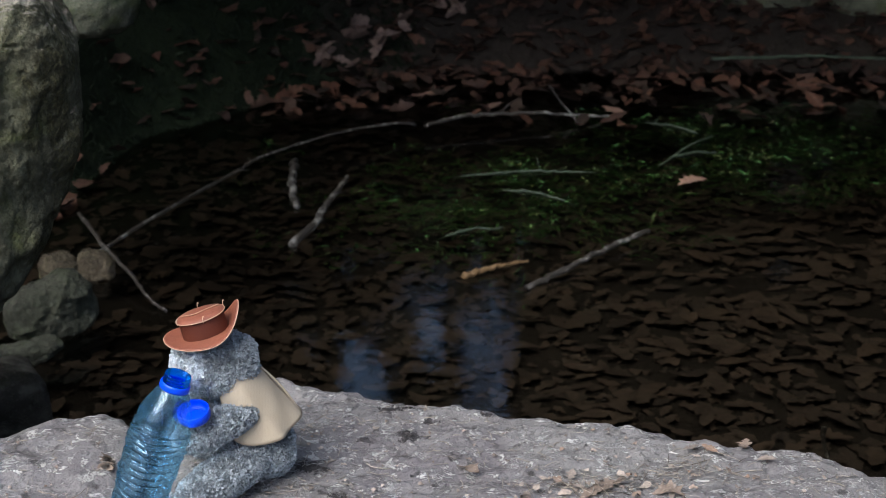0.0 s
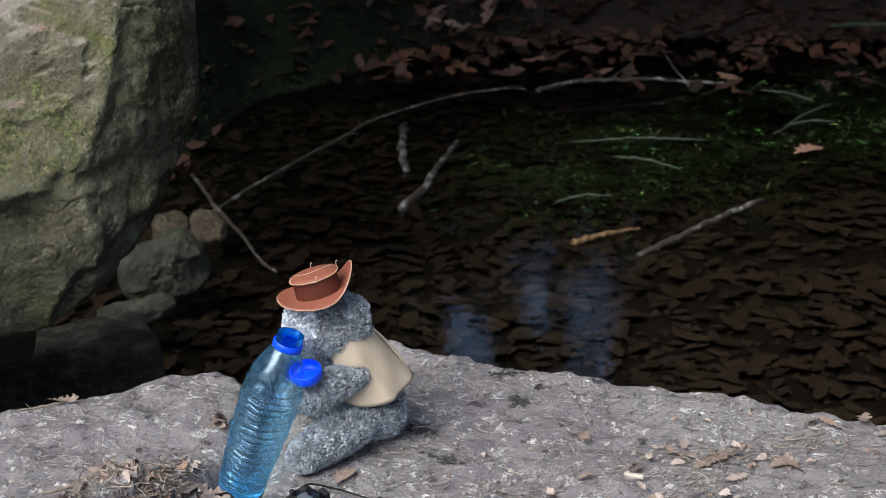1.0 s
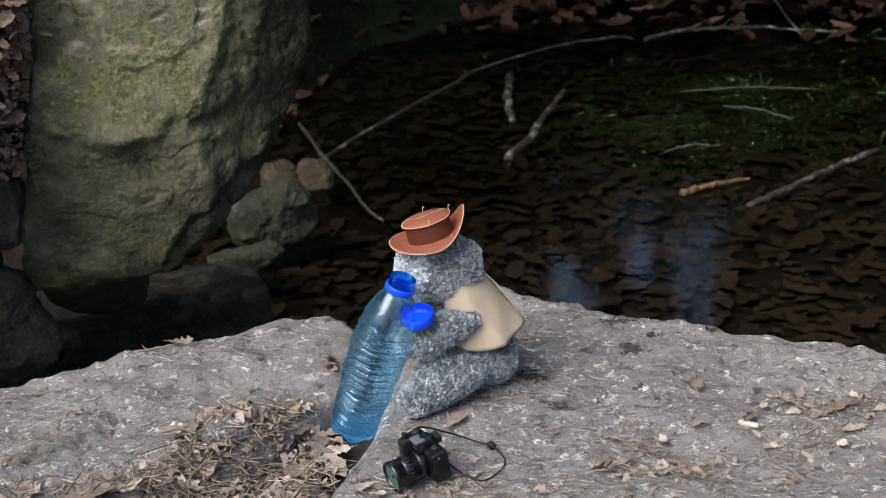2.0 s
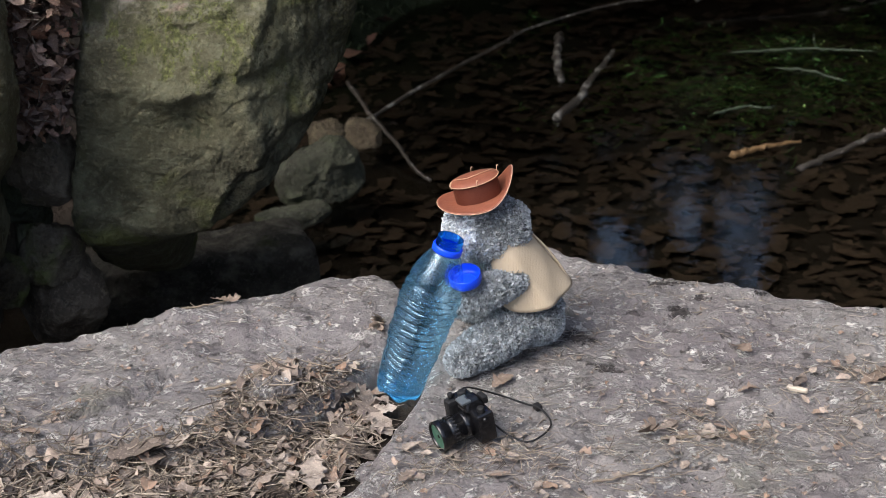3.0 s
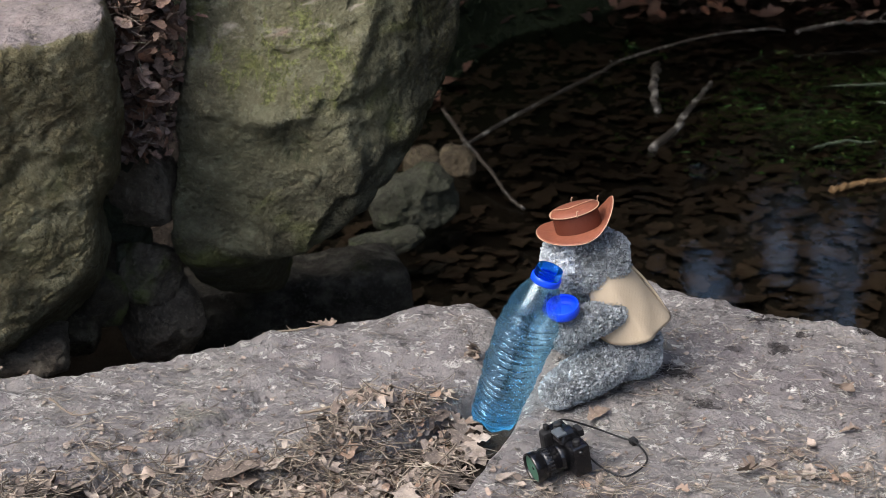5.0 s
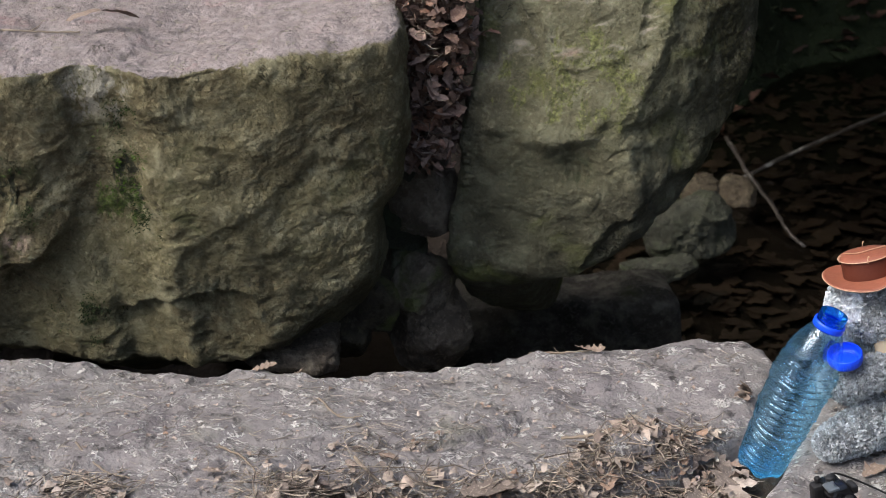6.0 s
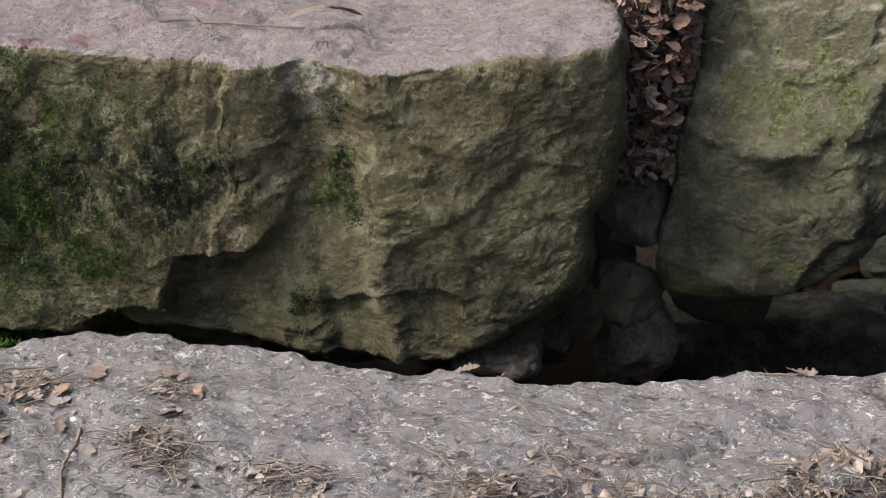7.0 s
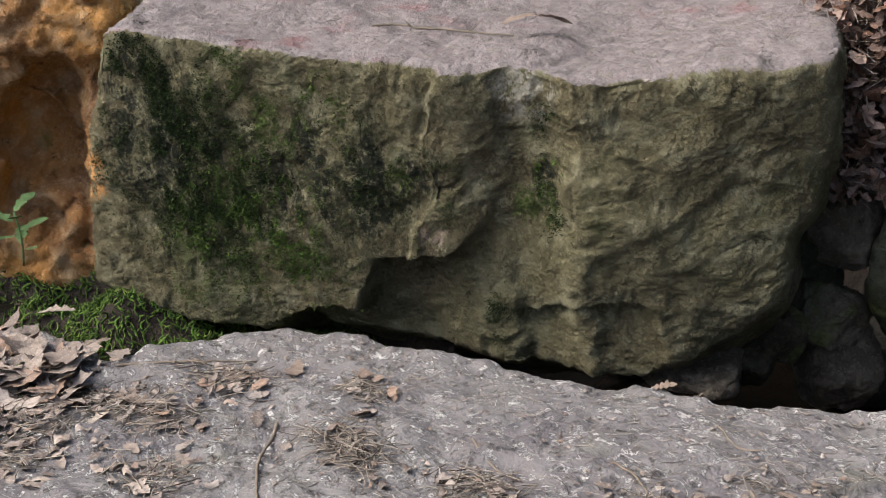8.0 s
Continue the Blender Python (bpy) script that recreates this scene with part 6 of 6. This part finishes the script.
# leaves that stand out
LG = "dry leaves on the slabs"
for x, y, s, yaw, lab in ((-0.557, 1.522, 0.050, 0.3, "orange-brown dry leaf on the slab"), (-0.076, 1.437, 0.044, 1.2, "tan broken oak leaf on the slab"), (-0.668, 1.692, 0.042, 0.2, "curled tan oak leaf at the slab's edge"),
                          (0.032, 1.667, 0.050, 2.2, "crumpled brown leaf on the slab"), (0.205, 1.60, 0.075, 0.6, "large curled brown oak leaf on the slab"), (0.29, 1.575, 0.05, 2.8, "flat tan leaf on the slab"),
                          (-0.259, 1.538, 0.036, 0.9, "small tan leaf beside the toy"), (-0.442, 1.648, 0.050, 1.6, "pale brown leaf behind the bottle"), (0.042, 1.556, 0.028, 0.1, "small orange leaf scrap on the slab"),
                          (-1.583, 1.175, 0.045, 0.4, "round tan leaf on a needle heap"), (-1.54, 1.245, 0.045, 2.0, "curled tan leaf near the slab's edge"), (-1.66, 1.04, 0.075, 0.5, "big pale torn leaf on the slab"),
                          (-1.72, 0.98, 0.07, 1.3, "big pale torn leaf on the slab"), (-1.355, 1.195, 0.035, 1.1, "tan leaf above a needle heap"), (-1.04, 1.505, 0.05, 0.1, "pale curled leaf at the slab's edge"), (-1.075, 1.495, 0.04, 0.5, "pale curled leaf at the slab's edge"),
                          (-0.565, 1.262, 0.085, 0.8, "large pale oak leaf in the joint"), (-0.53, 1.30, 0.06, 2.1, "brown oak leaf in the joint"), (-0.44, 1.37, 0.06, 1.9, "grey-brown leaf in the joint"), (0.41, 1.715, 0.035, 1.2, "yellowish leaf standing at the slab's edge")):
    v, f = oak_leaf(s, r, 1.0, 4, 22)
    ob = mesh("oak_leaf", turned(v, (0, 0, 0), 0, r.normal(0, 0.15), r.normal(0, 0.15)), f, mat_leafone)
    ob.matrix_world = pose(x, y, rest(x, y) + 0.006, 0, 0, math.degrees(yaw))
    tagged(ob, lab, "leaf", LG)
v, f = oak_leaf(0.11, r, 0.5, 3, 22)
ob = mesh("dry_leaf", v * np.array([1, 0.5, 1]), f, mat_leafone)
ob.matrix_world = pose(-1.43, 1.69, 0.440, 0, 0, 26)
tagged(ob, "long dry tan leaf lying on the stone block", "leaf", LG)

# pale wood chips
for x, y, s, yaw, lift in ((-0.574, 1.499, (0.016, 0.005, 0.003), 0.2, 0), (-0.449, 1.437, (0.022, 0.008, 0.005), 52, 0.012), (-0.448, 1.535, (0.022, 0.006, 0.004), -60, 0.008), (-0.452, 1.562, (0.014, 0.004, 0.003), -45, 0.006),
                           (-0.60, 1.49, (0.010, 0.005, 0.003), -50, 0.004), (-0.605, 1.36, (0.012, 0.006, 0.003), 30, 0.006), (0.10, 1.56, (0.026, 0.008, 0.007), -25, 0.0), (-0.855, 1.39, (0.02, 0.003, 0.002), 120, 0)):
    bm = bmesh.new()
    bmesh.ops.create_cube(bm, size=1)
    for vv in bm.verts:
        k = 0.75 if vv.co.x > 0 else 1.0
        vv.co = Vector((vv.co.x * s[0], vv.co.y * s[1] * k, vv.co.z * s[2] * k))
    bmesh.ops.bevel(bm, geom=bm.edges[:], offset=s[2] * 0.2, segments=1, affect="EDGES")
    ob = part("wood_chip", bm, mat_chip, None, "", False)
    ob.matrix_world = pose(x, y, rest(x, y) + s[2] / 2 + lift, 4, -5, yaw)
    tagged(ob, "pale splintered wood chip on the litter", "wood chip", "wood chips on the slabs")

# twigs
TW = "twigs on the slabs"
for k, (pts, r0) in enumerate((([(-1.45, 1.13), (-1.415, 1.09), (-1.385, 1.045), (-1.34, 1.0), (-1.30, 0.965)], 0.0028), ([(-0.60, 1.40), (-0.55, 1.385), (-0.50, 1.382), (-0.45, 1.372)], 0.0035),
                               ([(-0.73, 1.30), (-0.66, 1.28), (-0.60, 1.275)], 0.0025), ([(-0.55, 1.475), (-0.51, 1.485), (-0.47, 1.51)], 0.0028), ([(-0.75, 1.672), (-0.70, 1.675), (-0.66, 1.69)], 0.0018),
                               ([(-0.06, 1.43), (0.0, 1.45), (0.05, 1.478)], 0.0022), ([(-0.13, 1.33), (-0.08, 1.35), (-0.04, 1.385)], 0.0016), ([(-1.19, 1.235), (-1.13, 1.21), (-1.08, 1.20)], 0.0016),
                               ([(-1.77, 1.10), (-1.68, 1.165), (-1.62, 1.24)], 0.0022), ([(-1.01, 1.29), (-0.96, 1.27), (-0.92, 1.24)], 0.0018), ([(-0.94, 1.42), (-0.90, 1.40), (-0.87, 1.41)], 0.0016), ([(-0.84, 1.33), (-0.77, 1.315), (-0.70, 1.29), (-0.665, 1.288)], 0.0022),
                               ([(-0.62, 1.46), (-0.57, 1.47), (-0.52, 1.50), (-0.49, 1.515)], 0.0022), ([(-0.58, 1.33), (-0.56, 1.36), (-0.53, 1.375)], 0.0014), ([(-0.52, 1.30), (-0.48, 1.33), (-0.455, 1.37)], 0.0016), ([(-0.44, 1.50), (-0.425, 1.47), (-0.40, 1.455)], 0.0016), ([(-0.70, 1.24), (-0.66, 1.26), (-0.61, 1.25)], 0.0016))):
    twig_thing("twig", [(x, y, rest(x, y) + r0 + (0.010 if -0.95 < x < -0.42 and y < 1.5 else 0.002)) for x, y in pts], r0, r0 * 0.6, mat_twig, "thin dry brown twig lying on the stone", "twig", TW, seed=50 + k, side_twigs=k % 3)

# a fallen cone in the joint
cone = new("pine_cone")
tagged(cone, "dark brown open pine cone half buried in leaf litter", "pine cone")
v, f = lathe([(0.0005, -0.024), (0.006, -0.020), (0.008, 0.0), (0.005, 0.018), (0.0005, 0.024)], 20)
mesh("core", v, f, mat_cone, cone)
# one scale: a curved wedge that thickens to a blunt tip
sv = np.array([(0, -0.002, -0.001), (0, 0.002, -0.001), (0.009, 0.0058, 0.0), (0.009, -0.0058, 0.0), (0.0135, 0.0035, 0.0018), (0.0135, -0.0035, 0.0018),
               (0, -0.002, 0.0008), (0, 0.002, 0.0008), (0.009, 0.0058, 0.0018), (0.009, -0.0058, 0.0018), (0.0130, 0.0035, 0.0042), (0.0130, -0.0035, 0.0042)])
sf = [(1, 2, 3, 0), (2, 4, 5, 3), (6, 9, 8, 7), (9, 11, 10, 8), (0, 3, 9, 6), (3, 5, 11, 9), (5, 4, 10, 11), (4, 2, 8, 10), (2, 1, 7, 8)]
scale_me = None
for row in range(9):
    h = -0.021 + 0.0050 * row
    rad = 0.60 + 0.65 * math.sin(math.pi * (row + 1.5) / 11)
    for j in range(9):
        if scale_me is None:
            o = mesh("scale", sv, sf, mat_cone, cone, "", False)
            scale_me = o.data
        else:
            o = new("scale", scale_me)
            o.parent = cone
        o.matrix_local = pose(0, 0, h, 0, 0, 40 * j + 20 * row + row * 7) @ pose(0.005 * rad, 0, 0, 0, -6 - 3 * row, 0) @ Matrix.Diagonal((rad, rad, 0.6, 1))
cone.matrix_world = pose(-0.478, 1.268, rest(-0.478, 1.268) + 0.024, 62, 0, 35)

# small dark stones bedded in the joint
for k, (x, y, s) in enumerate(((-0.535, 1.462, (0.055, 0.032, 0.022)), (-0.62, 1.255, (0.05, 0.035, 0.02)), (-0.395, 1.372, (0.035, 0.025, 0.015)))):
    stone("stone", mat_slab, "small dark stone bedded in the leaf litter", "stone", (x, y, rest(x, y) + 0.006), s, 20 + 30 * k, (0, 0), 60 + k, 26, 1.2, 3.0, group="stones in the joint")

# leaf heap, moss and green leaves beyond the slab's end
heap = Pile()
for k in range(240):
    x, y = r.normal(-1.95, 0.09), r.normal(1.0, 0.06)
    v, f = oak_leaf(r.uniform(0.045, 0.085), r, 0.6, 4, 14)
    heap.add(turned(v, (x, y, (-0.035 if x < -1.88 else max(surf(x, y), -0.06)) + 0.008 + abs(r.normal(0, 0.012))), r.uniform(0, 6.3), r.normal(0, 0.25), r.normal(0, 0.25)), f)
tagged(heap.make("leaf_heap", mat_leaf), "heap of large dry brown leaves by the slab", "leaf litter", kind="stuff")
moss = Pile()
for k in range(11000):
    if k < 10000:
        x, y = r.uniform(-2.75, -1.70), r.uniform(1.05, 1.62)
        z = moss_z(x, y)
    else:
        x, y = r.uniform(-1.98, -1.80), r.uniform(0.88, 1.0)
        z = surf(x, y) + 0.002
        if r.random() < 0.7:
            continue
    v, f = needle(r.uniform(0.010, 0.024), r.uniform(0.0012, 0.0024), r, 0.3)
    moss.add(turned(v, (x, y, z), r.uniform(0, 6.3), -r.uniform(0.3, 1.3)), f)
tagged(moss.make("moss", mat_moss), "bright green moss cushion beside the block", "moss", kind="stuff")
mx, my = np.meshgrid(np.linspace(-2.9, -1.6, 78), np.linspace(0.95, 1.72, 50), indexing="ij")
pm = np.stack([mx, my, np.zeros_like(mx)], -1).reshape(-1, 3)
mz = -0.155 + 0.15 * smooth(1.05, 1.45, my) * smooth(-1.7, -2.15, mx) + 0.05 * fbm(pm, 0.12, 3, 9).reshape(mx.shape)
tagged(mesh("earth_bank", np.stack([mx, my, mz], -1).reshape(-1, 3), grid_faces(78, 50), mat_soil), "dark earth under moss between slab and block", "soil", kind="stuff")
plant = new("seedling")
tagged(plant, "small green leafy seedling growing by the rusty boulder", "plant")
v, f = tube(spline([(0, 0, 0), (0.01, 0.0, 0.05), (0.0, 0.0, 0.10)], 10), 0.002, 6)
mesh("stem", v, f, mat_fern, plant)
for k in range(7):
    v, f = oak_leaf(r.uniform(0.035, 0.06), r, 0.4, 2, 12)
    mesh("leaf", turned(v + np.array([0.03, 0, 0]), (0, 0, 0.03 + 0.012 * k), k * 2.4, -0.3), f, mat_fern, plant)
plant.matrix_world = pose(-2.24, 1.24, 0.0)
